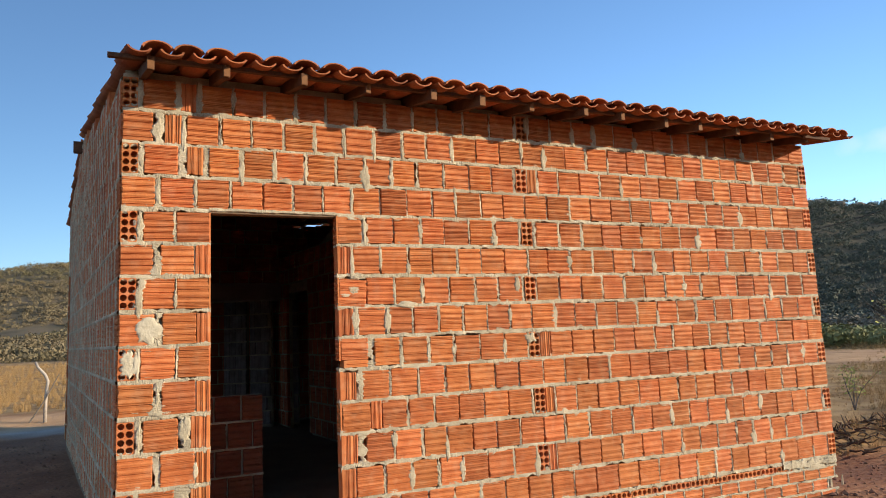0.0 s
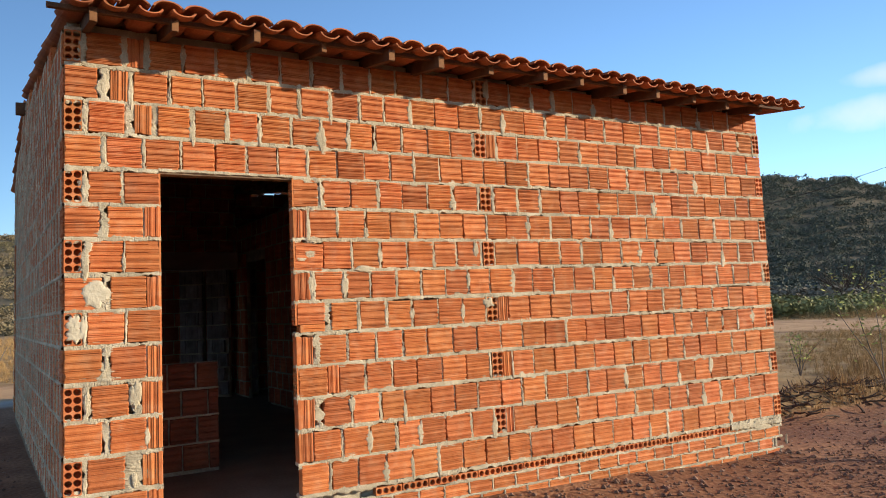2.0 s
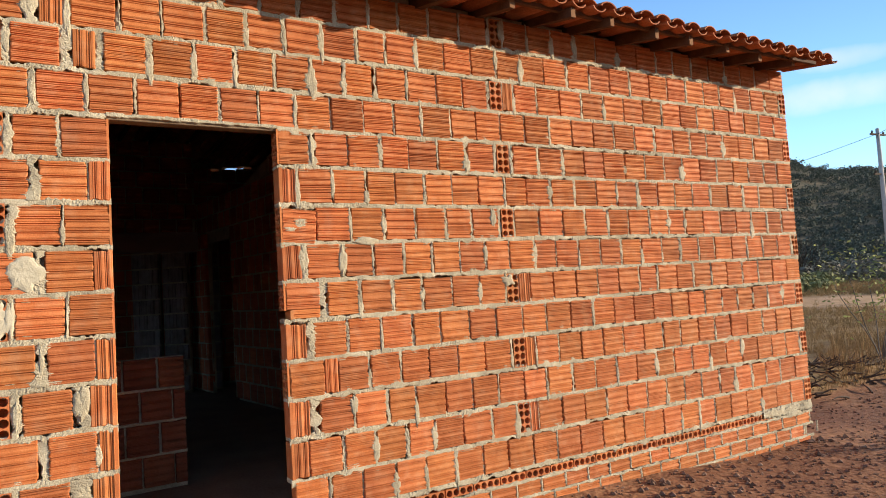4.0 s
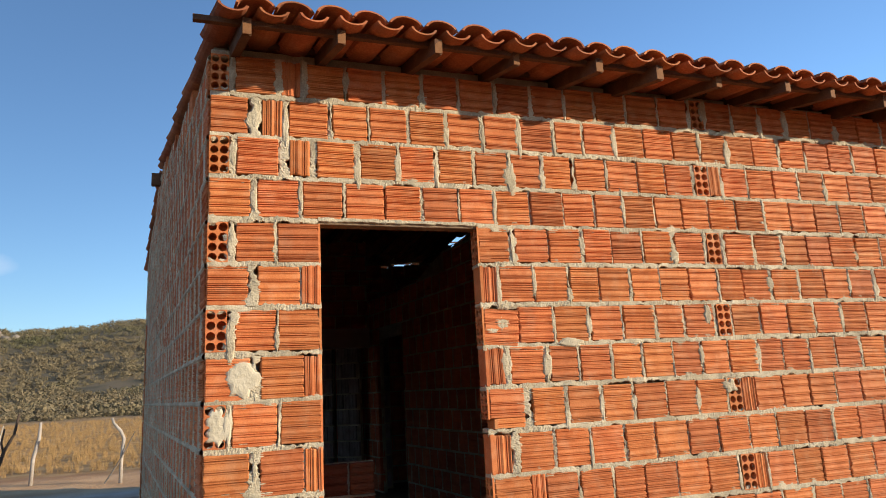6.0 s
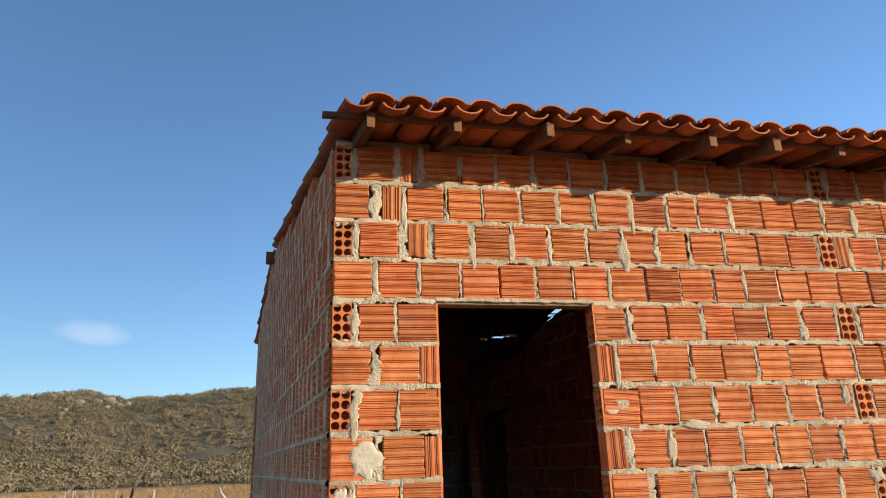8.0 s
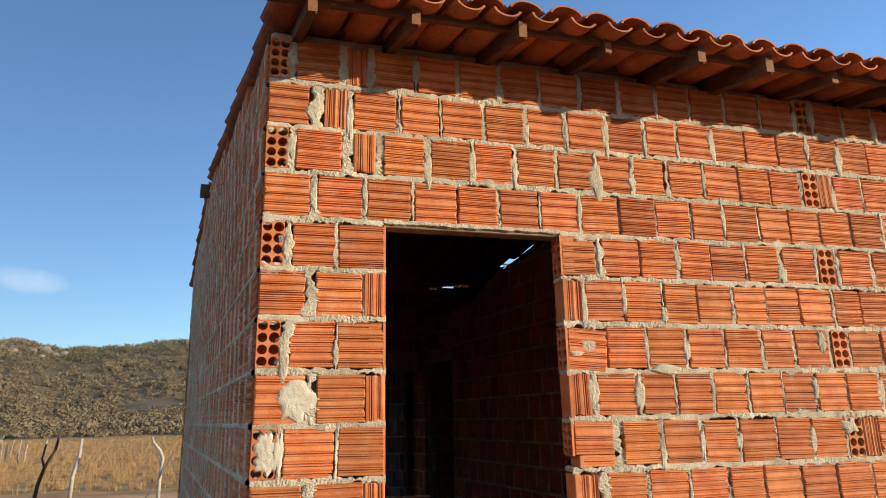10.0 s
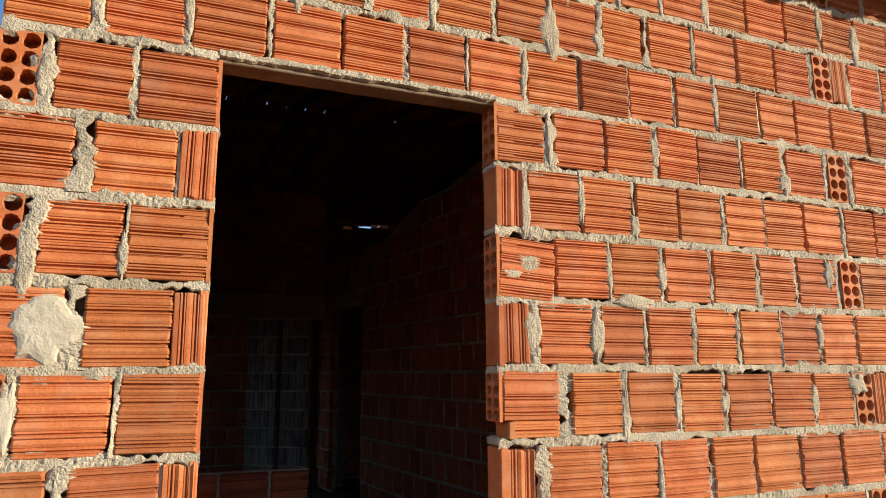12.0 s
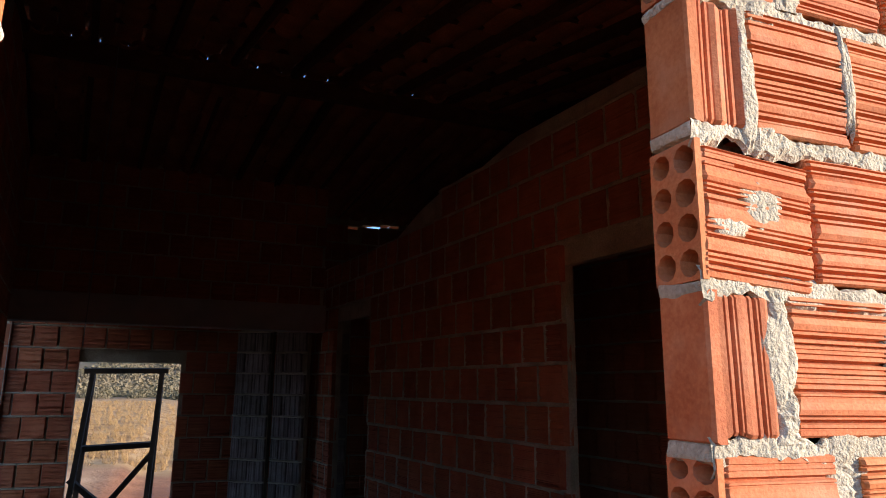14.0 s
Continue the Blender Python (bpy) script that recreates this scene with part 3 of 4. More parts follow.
BROKEN_FOOT = mesh_of("brick", ribbed_brick(BW - 0.030, 0.048, False, seed=82, groups=1), CLAY)
HOLED_JAMB = mesh_of("brick", holed_face(BD, BH, 2, 4, depth=0.07, rim=0.01), CLAY)
PLAIN_JAMB = mesh_of("brick", ribbed_brick(BD, BH, False, depth=0.02, seed=3, groups=0), CLAY)
front_wall()


# ---- plain block walls: courses of ribbed bricks on one face ----
def brick_face(name, label, p0, along, length, toward, top, bottom=-0.12, holes=(), thick=0.09, stock=None, mortar=0.0105, limit=300, clay=None, proud=0.002, seed=1, upright=0.0):
    """A wall from p0 along a direction; its laid face looks against toward. top: height as a function of the distance along. holes: (a, b, z0, z1)."""
    rnd = random.Random(seed)
    stock, clay = stock or INNER, clay or CLAY_IN
    p0, u, n = Vector((*p0, 0)), Vector((*along, 0)).normalized(), Vector((*toward, 0)).normalized()
    rot = math.atan2(u.y, u.x)
    flip = Vector((-u.y, u.x, 0)).dot(n) < 0
    bm = bmesh.new()
    cuts = sorted({0.0, length, *[c for h in holes for c in h[:2]]})
    for a, b in zip(cuts, cuts[1:]):
        spans = [(bottom, None)]
        for h in holes:
            if h[0] <= (a + b) / 2 <= h[1]:
                spans = [(lo, hi) for lo, hi in ((bottom, h[2]), (h[3], None)) if hi is None or hi > lo + 0.02]
        for lo, hi in spans:
            steps = max(1, round((b - a) / 0.4)) if hi is None else 1
            for i in range(steps):
                s0, s1 = a + (b - a) * i / steps, a + (b - a) * (i + 1) / steps
                cor = []
                for off in (min(0.04, thick * 0.5), thick):
                    for s, zz in ((s0, lo), (s1, lo), (s1, top(s1) if hi is None else hi), (s0, top(s0) if hi is None else hi)):
                        cor.append(bm.verts.new(p0 + u * s + n * off + Vector((0, 0, zz))))
                for q in ((0, 1, 2, 3), (4, 5, 6, 7), (0, 1, 5, 4), (1, 2, 6, 5), (2, 3, 7, 6), (3, 0, 4, 7)):
                    bm.faces.new([cor[j] for j in q])
    bmesh.ops.recalc_face_normals(bm, faces=bm.faces)
    wall = tagged(part(name, bm, MORTAR), label, "wall", kind="structure")
    spare, joints = bmesh.new(), bmesh.new()
    z, k, made = 0.1, 0, 0
    while z < 3.9 and k < 24:
        s = -0.1 if k % 2 else 0.0
        while s < length - 0.05:
            w = 0.19 * rnd.uniform(0.97, 1.03)
            a, b = max(s, 0.004), min(s + w, length - 0.004)
            s += w + rnd.uniform(0.008, 0.02)
            for h in holes:
                if h[2] - 0.08 < z < h[3] + 0.08:
                    if a < h[0] < b:
                        b = h[0]
                    if a < h[1] < b:
                        a = h[1]
                    if h[0] <= (a + b) / 2 <= h[1]:
                        b = a
            if b - a < 0.03 or z + 0.08 > min(top(a), top(b)) or z < bottom:
                continue
            c = p0 + u * ((a + b) / 2) + n * rnd.uniform(-0.003, 0.002)
            m = Matrix.Translation((c.x, c.y, z + rnd.uniform(-0.003, 0.003))) @ pose(0, 0, 0, 0, rnd.uniform(-0.6, 0.6), math.degrees(rot) + (180 if flip else 0)) @ Matrix.Diagonal(((b - a) / BW, 1, 1, 1))
            me = rnd.choice(stock)
            if upright and b < length - 0.03:
                j = p0 + u * (b + 0.006)
                ragged(joints, (j.x, j.y, z - 0.095), (j.x, j.y, z + 0.095), upright * rnd.uniform(0.7, 1.3), proud, s + k, step=0.03, across=4, grow=0.45, toward=n)
            if made < limit:
                piece("brick", me, wall, m)
                made += 1
            else:
                tmp = me.copy()
                tmp.transform(m)
                spare.from_mesh(tmp)
                bpy.data.meshes.remove(tmp)
        zb = z + 0.1035
        runs = [(0.0, length)]
        for h in holes:
            if zb < bottom or h[2] < zb < h[3]:
                runs = [r for a, b in runs for r in ((a, min(b, h[0])), (max(a, h[1]), b)) if r[1] - r[0] > 0.05]
        for a, b in runs:
            if zb < bottom:
                continue
            while b > a + 0.1 and zb > top(b) - 0.02:
                b -= 0.2
            while b > a + 0.1 and zb > top(a) - 0.02:
                a += 0.2
            if b - a > 0.1:
                pa, pb = p0 + u * a, p0 + u * b
                ragged(joints, (pa.x, pa.y, zb), (pb.x, pb.y, zb), mortar, proud, k * 2.3 + seed, step=0.03, across=4, grow=0.35, toward=n)
        z += 0.207
        k += 1
    if len(spare.verts):
        tagged(part("far_bricks", spare, clay, wall), kind="stuff")
    part("bed_mortar", joints, MORTAR, wall)
    return wall


DEPTH = 6.6
SIDE = Vector((-math.sin(radians(7.3)), math.cos(radians(7.3))))


def gable(s):
    return 2.95 + PITCH * (RIDGE_Y - abs(s * SIDE.y - RIDGE_Y))


brick_face("wall_left", "outer side wall of red hollow blocks in shade", SIDE * 0.068, SIDE, DEPTH / SIDE.y - 0.068, (SIDE.y, -SIDE.x), gable, -0.6, stock=STRETCHER, clay=CLAY, mortar=0.019, proud=0.006, seed=3, upright=0.011, holes=((5.9, 6.45, -0.2, 2.1),))
IN0 = 0.09
brick_face("wall_left_inside", "inner face of the side wall", (IN0 + 0.015, 0.092), SIDE, DEPTH / SIDE.y - 0.1, (-SIDE.y, SIDE.x), lambda s: gable(s) - 0.02, -0.12, thick=0.012, seed=4, limit=300, holes=((5.87, 6.42, -0.2, 2.1),))
brick_face("wall_right", "outer side wall of red hollow blocks", (WIDTH, 0.092), SIDE, DEPTH / SIDE.y - 0.09, (-SIDE.y, SIDE.x), gable, -0.6, stock=STRETCHER, clay=CLAY, seed=5, limit=120)
PX = 2.79


def partition_top(s):
    """The partition was left off in steps towards the back."""
    return 2.80 if s < 2.7 else 2.72 if s < 3.6 else 2.64 if s < 4.3 else 2.50


brick_face("wall_partition", "unplastered block partition with pale mortar joints", (PX, 0.092), SIDE, DEPTH / SIDE.y - 0.1, (SIDE.y, -SIDE.x), partition_top, -0.12,
           holes=((1.15, 2.22, -0.2, 1.95), (4.72, 5.62, -0.2, 1.93)), seed=6, mortar=0.016, upright=0.010, proud=0.004)
brick_face("wall_beyond", "block wall of the next room in deep shade", (PX + 1.35, 0.092), SIDE, 4.0, (SIDE.y, -SIDE.x), lambda s: 2.87, -0.12, seed=7)


def at(s, x):
    """A place in the house: s metres back along the side walls, x metres across from the left one."""
    return (x - SKEW * s, s)


brick_face("wall_back", "back wall of hollow blocks with a low open doorway", at(DEPTH - 0.09, 0.09), (1, 0), WIDTH - 0.18, (0, 1), lambda s: gable(DEPTH / SIDE.y) + 0.0, -0.6,
           holes=((0.60, 1.50, -0.7, 1.53), (3.12, 3.24, 3.065, 3.10), (3.29, 3.50, 3.09, 3.13), (3.50, 3.73, 3.115, 3.155)), seed=8)
brick_face("wall_cross", "block wall carried by a concrete beam", at(5.86, 0.10), (1, 0), 2.66, (0, 1), lambda s: 3.375, 2.10, seed=9, limit=120)
bm = bmesh.new()
a = at(5.86, 0.1)
add_box(bm, (a[0], 5.83, 1.84), (a[0] + 2.68, 5.98, 2.10), bevel=0.006)
tagged(part("trim_beam", bm, CONCRETE), "grey cast concrete beam across the room", "beam", kind="structure")


# ---- floor, ceiling-less roof ----
bm = bmesh.new()
q = [Vector((0.02, -0.0, 0)), Vector((WIDTH - 0.02, 0.0, 0)), Vector((*at(DEPTH, WIDTH - 0.02), 0)), Vector((*at(DEPTH, 0.02), 0))]
top = [bm.verts.new(v + Vector((0, 0.087 if i < 2 else 0, -0.03))) for i, v in enumerate(q)]
bot = [bm.verts.new(v + Vector((0, 0.087 if i < 2 else 0, -0.6))) for i, v in enumerate(q)]
bm.faces.new(top)
for i in range(4):
    bm.faces.new((top[i], bot[i], bot[(i + 1) % 4], top[(i + 1) % 4]))
tagged(part("floor", bm, EARTH_IN), "beaten earth floor inside the house", "floor", kind="structure")


def eave_z(y):
    """Underside of the tiles' battens at y."""
    return 2.955 + PITCH * (RIDGE_Y - abs(y - RIDGE_Y))


def roof():
    rnd = random.Random(11)
    base = tagged(new("roof"), "single-pitch roof of clay channel tiles on rough rafters", "roof", kind="structure")
    ridge = DEPTH + 0.3
    # rafters, one on each slope
    xs = [0.11, 0.53, 0.99, 1.43, 1.87, 2.24, 2.68, 3.12, 3.48, 3.94, 4.31, 4.75, 5.2, 5.62]
    for i, x in enumerate(xs):
        y0 = -0.32 + rnd.uniform(-0.045, 0.035)
        w, hh = rnd.uniform(0.034, 0.046), rnd.uniform(0.062, 0.080)
        for ya, yb in ((y0, RIDGE_Y - 0.01), (RIDGE_Y + 0.01, DEPTH + 0.3)):
            bm = bmesh.new()
            add_bar(bm, (x - SKEW * ya, ya, eave_z(ya) - hh / 2), (x - SKEW * yb, yb, eave_z(yb) - hh / 2), w, hh)
            beam = part("rafter", bm, WOOD, base)
            if ya < 0:
                bm = bmesh.new()
                add_bar(bm, (x - SKEW * ya, ya - 0.004, eave_z(ya) - hh / 2), (x - SKEW * ya, ya + 0.002, eave_z(ya) - hh / 2), w - 0.004, hh - 0.004)
                part("sawn_end", bm, SAWN, beam, "pale sawn end")
    bm = bmesh.new()
    add_bar(bm, (-0.09 - SKEW * RIDGE_Y, RIDGE_Y, eave_z(RIDGE_Y) - 0.13), (WIDTH + 0.05 - SKEW * RIDGE_Y, RIDGE_Y, eave_z(RIDGE_Y) - 0.13), 0.06, 0.13)
    part("ridge_beam", bm, WOOD, base)
    # battens
    for i in range(20):
        y = -0.345 + 0.37 * i
        if y > DEPTH + 0.35:
            break
        bm = bmesh.new()
        zz = eave_z(y) + 0.008
        if i:
            add_bar(bm, (0.01 - SKEW * y, y, zz), (WIDTH - 0.01 - SKEW * y, y, zz), 0.035, 0.016)
        else:
            add_bar(bm, (-0.075, y + 0.065, zz - 0.006), (5.72, y + 0.065, zz + 0.002), 0.03, 0.026)
        part("batten", bm, WOOD, base)
    bm = bmesh.new()
    add_bar(bm, (5.60, -0.33, eave_z(-0.34) - 0.016), (5.88, -0.365, eave_z(-0.4) - 0.02), 0.03, 0.026)
    part("batten", bm, WOOD, base)
    # tiles
    pitch = 0.1728
    cols = round((WIDTH + 0.02) / pitch)

    def arc(r0, r1, ln, thick, up):
        b = bmesh.new()
        seg = 8
        ends = []
        for yy, r in ((0, r0), (ln, r1)):
            o, i2 = [], []
            for k in range(seg + 1):
                t = math.pi * (0.06 + 0.88 * k / seg)
                c, s = math.cos(t), math.sin(t) * (1 if up else -1)
                o.append(b.verts.new((c * r, yy, s * r * 0.56)))
                i2.append(b.verts.new((c * (r - thick), yy, s * (r - thick) * 0.56)))
            ends.append((o, i2))
        (o0, i0), (o1, i1) = ends
        for k in range(seg):
            b.faces.new((o0[k], o0[k + 1], o1[k + 1], o1[k]))
            b.faces.new((i0[k], i1[k], i1[k + 1], i0[k + 1]))
            b.faces.new((o0[k], i0[k], i0[k + 1], o0[k + 1]))
            b.faces.new((o1[k], o1[k + 1], i1[k + 1], i1[k]))
        for k in (0, seg):
            b.faces.new((o0[k], o1[k], i1[k], i0[k]))
        bmesh.ops.recalc_face_normals(b, faces=b.faces)
        me = mesh_of("roof_tile", b, TILE)
        for p in me.polygons:
            p.use_smooth = False
        return me

    cover, channel = arc(0.088, 0.070, 0.44, 0.012, True), arc(0.068, 0.086, 0.44, 0.012, False)
    spare = bmesh.new()
    tilt = math.degrees(math.atan(PITCH)) * 0.85
    made = 0
    rows = int((ridge + 0.4) / 0.37) + 1
    for r in range(rows):
        for c in range(cols + 1):
            for kind in (0, 1):
                y = -0.395 + 0.37 * r + rnd.uniform(-0.012, 0.012)
                x = 0.045 + pitch * (c + 0.5 * kind) - SKEW * y + rnd.uniform(-0.005, 0.005)
                if c == cols and kind == 1:
                    continue
                me = (channel, cover)[kind]
                back = y > RIDGE_Y - 0.1
                z = eave_z(y) + (0.042, 0.032)[kind] - (0.37 * PITCH * 1.1 if back else 0)
                if (r in (15, 16, 17) and c == 23 and kind == 1) or (r == 16 and c == 23) or (r == 19 and 2.58 < x < 2.95):
                    continue
                m = pose(x, y, z, (-tilt if back else tilt) + rnd.uniform(-1, 1), rnd.uniform(-2, 2), 7.3 + rnd.uniform(-1.2, 1.2))
                if made < 300:
                    piece("roof_tile", me, base, m)
                    made += 1
                else:
                    tmp = me.copy()
                    tmp.transform(m)
                    spare.from_mesh(tmp)
                    bpy.data.meshes.remove(tmp)
    for i in range(16):
        x = 0.02 + 0.385 * i
        tmp = cover.copy()
        tmp.transform(pose(x - SKEW * RIDGE_Y, RIDGE_Y, eave_z(RIDGE_Y) + 0.045, 2, 0, -90) @ Matrix.Diagonal((1.5, 1, 1.3, 1)))
        spare.from_mesh(tmp)
        bpy.data.meshes.remove(tmp)
    tagged(part("upper_tiles", spare, TILE, base), kind="stuff")
    return base


roof()


# ---- ground: one sheet out to the horizon, with the hills on it ----
def lerp(a, b, f):
    return a + (b - a) * f


def smooth(a, b, x):
    f = min(1, max(0, (x - a) / (b - a)))
    return f * f * (3 - 2 * f)


RIDGE = ((-180, 4.5), (-60, 4.5), (-30, 4.6), (-22, 5.3), (-19.5, 5.5), (-16.8, 5.75), (-14.2, 5.15), (-10.3, 5.45), (-7, 6.0), (-3, 6.2), (10, 6.5), (35, 7.0), (46, 8.0), (52, 8.5), (55, 8.4), (57.5, 7.85), (59.5, 7.75), (62, 6.9), (66, 6.4), (75, 5.6), (100, 4.0), (180, 4.5))


def ridge_deg(az):
    for (a, h), (b, g) in zip(RIDGE, RIDGE[1:]):
        if a <= az <= b:
            return lerp(h, g, (az - a) / (b - a))
    return 4.0


def ground_z(x, y):
    r = math.hypot(x, y)
    az = math.degrees(math.atan2(x, y))
    z = -0.10 - 0.045 * min(max(x, 0), 8) - 0.02 * max(0, min(y, 10)) * (1 if x > 0 else 0.3)
    z += 0.035 * noise.noise((x * 0.9, y * 0.9, 3)) * smooth(1.5, 4, r) + 0.012 * noise.noise((x * 4, y * 4, 7))
    # heaped earth at the near right
    z += 0.28 * math.exp(-((x - 9.2) / 1.9) ** 2 - ((y - 1.9) / 0.5) ** 2)
    far = smooth(20, 90, r)
    z += far * 0.1
    rad = 430.0
    hill = (math.tan(radians(ridge_deg(az))) * rad) * smooth(95, rad, r) ** 1.25
    hill *= 1 - 0.75 * smooth(rad, rad * 2.2, r)
    rough = noise.noise((x * 0.010, y * 0.010, 5)) * 0.05 + noise.noise((x * 0.03, y * 0.03, 2)) * 0.035
    return z + hill * (1 + rough * min(1, (r / rad)))


def build_ground():
    bm = bmesh.new()
    cover = bm.loops.layers.color.new("cover")
    radii = [0.0]
    r = 0.35
    while r < 3500:
        radii.append(r)
        r *= 1.062
        if r > 60:
            r *= 1.01
    spokes = 320
    rings = []
    for r in radii[1:]:
        rings.append([bm.verts.new((r * math.sin(6.28318 * k / spokes), r * math.cos(6.28318 * k / spokes), 0)) for k in range(spokes)])
    for ring in rings:
        for v in ring:
            v.co.z = ground_z(v.co.x, v.co.y)
    mid = bm.verts.new((0, 0, ground_z(0, 0)))
    for k in range(spokes):
        bm.faces.new((mid, rings[0][(k + 1) % spokes], rings[0][k]))
    for a, b in zip(rings, rings[1:]):
        for k in range(spokes):
            n = (k + 1) % spokes
            bm.faces.new((a[k], a[n], b[n], b[k]))

    def weights(x, y):
        r = math.hypot(x, y)
        n = 0.5 + 0.5 * noise.noise((x * 0.35, y * 0.35, 1))
        g = smooth(12.6, 14.4, y + 0.6 * n) if x < 4 else smooth(0.1, 0.5, smooth(6.8, 8.2, x) * smooth(0.9, 1.9, y) * (0.55 + 0.45 * n))
        if x > 4:
            g *= 1 - 0.9 * smooth(30, 32, r + 1.5 * n) * (1 - smooth(40, 43, r))
        s = smooth(70, 105, r + 16 * n)
        p = smooth(8.6, 9.0, y) * (1 - smooth(10.1, 10.5, y)) * (1 - smooth(-1.0, -0.6, x)) * 0.85
        return g, s, p, smooth(30, 32, r + 1.5 * n) * (1 - smooth(40, 43, r)) if x > 4 else smooth(9.6, 10.2, y) * (1 - smooth(12.6, 13.6, y)) * (1 - smooth(-0.6, 0, x))

    for f in bm.faces:
        f.smooth = True
        for lp in f.loops:
            lp[cover] = weights(lp.vert.co.x, lp.vert.co.y)
    return tagged(part("ground", bm, GROUND, smooth=True), "bare reddish earth running into dry grass and scrub hills", "ground", kind="structure")


build_ground()


def clump(seed, leaves=70, flat=0.75, leaf=1.0):
    """A small thicket of random leaf faces."""
    rnd = random.Random(seed)
    bm = bmesh.new()
    lobes = [(Vector((rnd.uniform(-0.5, 0.5), rnd.uniform(-0.5, 0.5), rnd.uniform(0.25, 0.7))), rnd.uniform(0.3, 0.5)) for _ in range(5)]
    for _ in range(leaves):
        c, r = rnd.choice(lobes)
        d = Vector((rnd.gauss(0, 1), rnd.gauss(0, 1), rnd.gauss(0, 1))).normalized()
        p = c + d * r * rnd.uniform(0.55, 1.1)
        p.z = max(p.z * flat, 0.02)
        s = rnd.uniform(0.07, 0.17) * leaf
        t1 = d.orthogonal().normalized()
        t2 = d.cross(t1)
        a = rnd.uniform(0, 6.28)
        e1, e2 = t1 * math.cos(a) + t2 * math.sin(a), t2 * math.cos(a) - t1 * math.sin(a)
        bm.faces.new([bm.verts.new(p + e1 * s), bm.verts.new(p + e2 * s * 0.7), bm.verts.new(p - e1 * s), bm.verts.new(p - e2 * s * 0.6 + d * s * 0.3)])
    me = mesh_of("clump", bm, SCRUB)
    co = np.empty(len(me.vertices) * 3)
    me.vertices.foreach_get("co", co)
    return co.reshape(-1, 3)


def scatter(name, label, category, stocks, spots, m, per_face=4):
    """Many copies of a leafy stock, joined into one object. spots: (x, y, z, size, turn)."""
    vs = []
    rnd = random.Random(9)
    for x, y, z, s, t in spots:
        c = rnd.choice(stocks)
        rot = np.array(((math.cos(t), -math.sin(t), 0), (math.sin(t), math.cos(t), 0), (0, 0, 1)))
        vs.append(c @ rot.T * s + (x, y, z))
    allv = np.concatenate(vs)
    nf = len(allv) // per_face
    me = bpy.data.meshes.new(name)
    me.from_pydata(allv.tolist(), [], np.arange(nf * per_face).reshape(-1, per_face).tolist())
    me.materials.append(m)
    return tagged(new(name, me), label, category, kind="stuff")


def hill_scrub():
    rnd = random.Random(21)
    stocks = [clump(i, 60, leaf=0.75) for i in range(6)]
    spots, green = [], []
    while len(spots) + len(green) < 13000:
        left = rnd.random() < 0.55
        az = radians(rnd.uniform(-27, 2) if left else rnd.uniform(42, 68))
        r = 95 + 370 * rnd.random() ** 1.15
        x, y = r * math.sin(az), r * math.cos(az)
        if noise.noise((x * 0.02, y * 0.02, 8)) < -0.5:
            continue
        s = (0.9 + 2.6 * rnd.random() ** 2.2) * (0.75 + r / 900)
        if not left and rnd.random() < 0.5:
            s *= 1.35
        (spots if left else green).append((x, y, ground_z(x, y) - 0.25, s, rnd.uniform(0, 6.28)))
    scatter("hill_scrub", "dry grey-brown scrub covering the hill behind the field", "scrub", stocks, spots, SCRUB)
    scatter("hill_scrub", "green scrub covering the hill beyond the track, toned dark and bluish for haze", "scrub", stocks, green, SCRUB_HAZY_GREEN)


hill_scrub()


def tuft_stock(seed, blades=16, h=0.5):
    rnd = random.Random(seed)
    v = []
    for _ in range(blades):
        a, lean = rnd.uniform(0, 6.28), rnd.uniform(0.05, 0.4)
        x, y = rnd.uniform(-0.12, 0.12), rnd.uniform(-0.12, 0.12)
        ht = h * rnd.uniform(0.5, 1.1)
        dx, dy = math.cos(a) * lean * ht, math.sin(a) * lean * ht
        w = 0.006
        px, py = -math.sin(a + 0.7) * w, math.cos(a + 0.7) * w
        v += [(x - px, y - py, 0), (x + px, y + py, 0), (x + dx + px * 0.3, y + dy + py * 0.3, ht), (x + dx - px * 0.3, y + dy - py * 0.3, ht)]
    return np.array(v)


def grasses():
    rnd = random.Random(31)
    stocks = [tuft_stock(i) for i in range(6)]
    spots = []
    while len(spots) < 11000:
        x, y = rnd.uniform(7.0, 56), rnd.uniform(1.3, 44)
        r = math.hypot(x, y)
        if rnd.random() > 14 / r or 30.5 < r < 42 and rnd.random() < 0.96 or r > 56 or x < 7.8 and y < 1.9:
            continue
        tall = 0.22 + 0.55 * smooth(53, 60, math.degrees(math.atan2(x - 0.2, y + 4))) + 0.35 * noise.noise((x * 0.3, y * 0.3, 2)) + 0.9 * smooth(42, 46, r)
        if not 40 < math.degrees(math.atan2(x - 0.2, y + 4)) < 75:
            continue
        spots.append((x, y, ground_z(x, y) - 0.02, max(0.12, tall) * rnd.uniform(0.3, 0.8), rnd.uniform(0, 6.28)))
    scatter("dry_grass", "brownish dry grass tufts beside the house", "grass", stocks, spots, BLADE)
    far = [tuft_stock(i + 50, 26, 0.55) for i in range(5)]
    spots = []
    while len(spots) < 12000:
        x, y = rnd.uniform(-24, 1), rnd.uniform(14.0, 66)
        if rnd.random() > 18 / y:
            continue
        spots.append((x, y, ground_z(x, y) - 0.02, rnd.uniform(0.15, 0.5), rnd.uniform(0, 6.28)))
    scatter("field_grass", "golden dry grass of the field behind the fence", "grass", far, spots, BLADE)


grasses()


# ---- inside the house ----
# blocks of the low wall, darkened in colour to sit in the room's shade
DIMMED = [mesh_of("brick", ribbed_brick(BW, BH, False, seed=i + 160), CLAY_DIMMED) for i in range(3)]
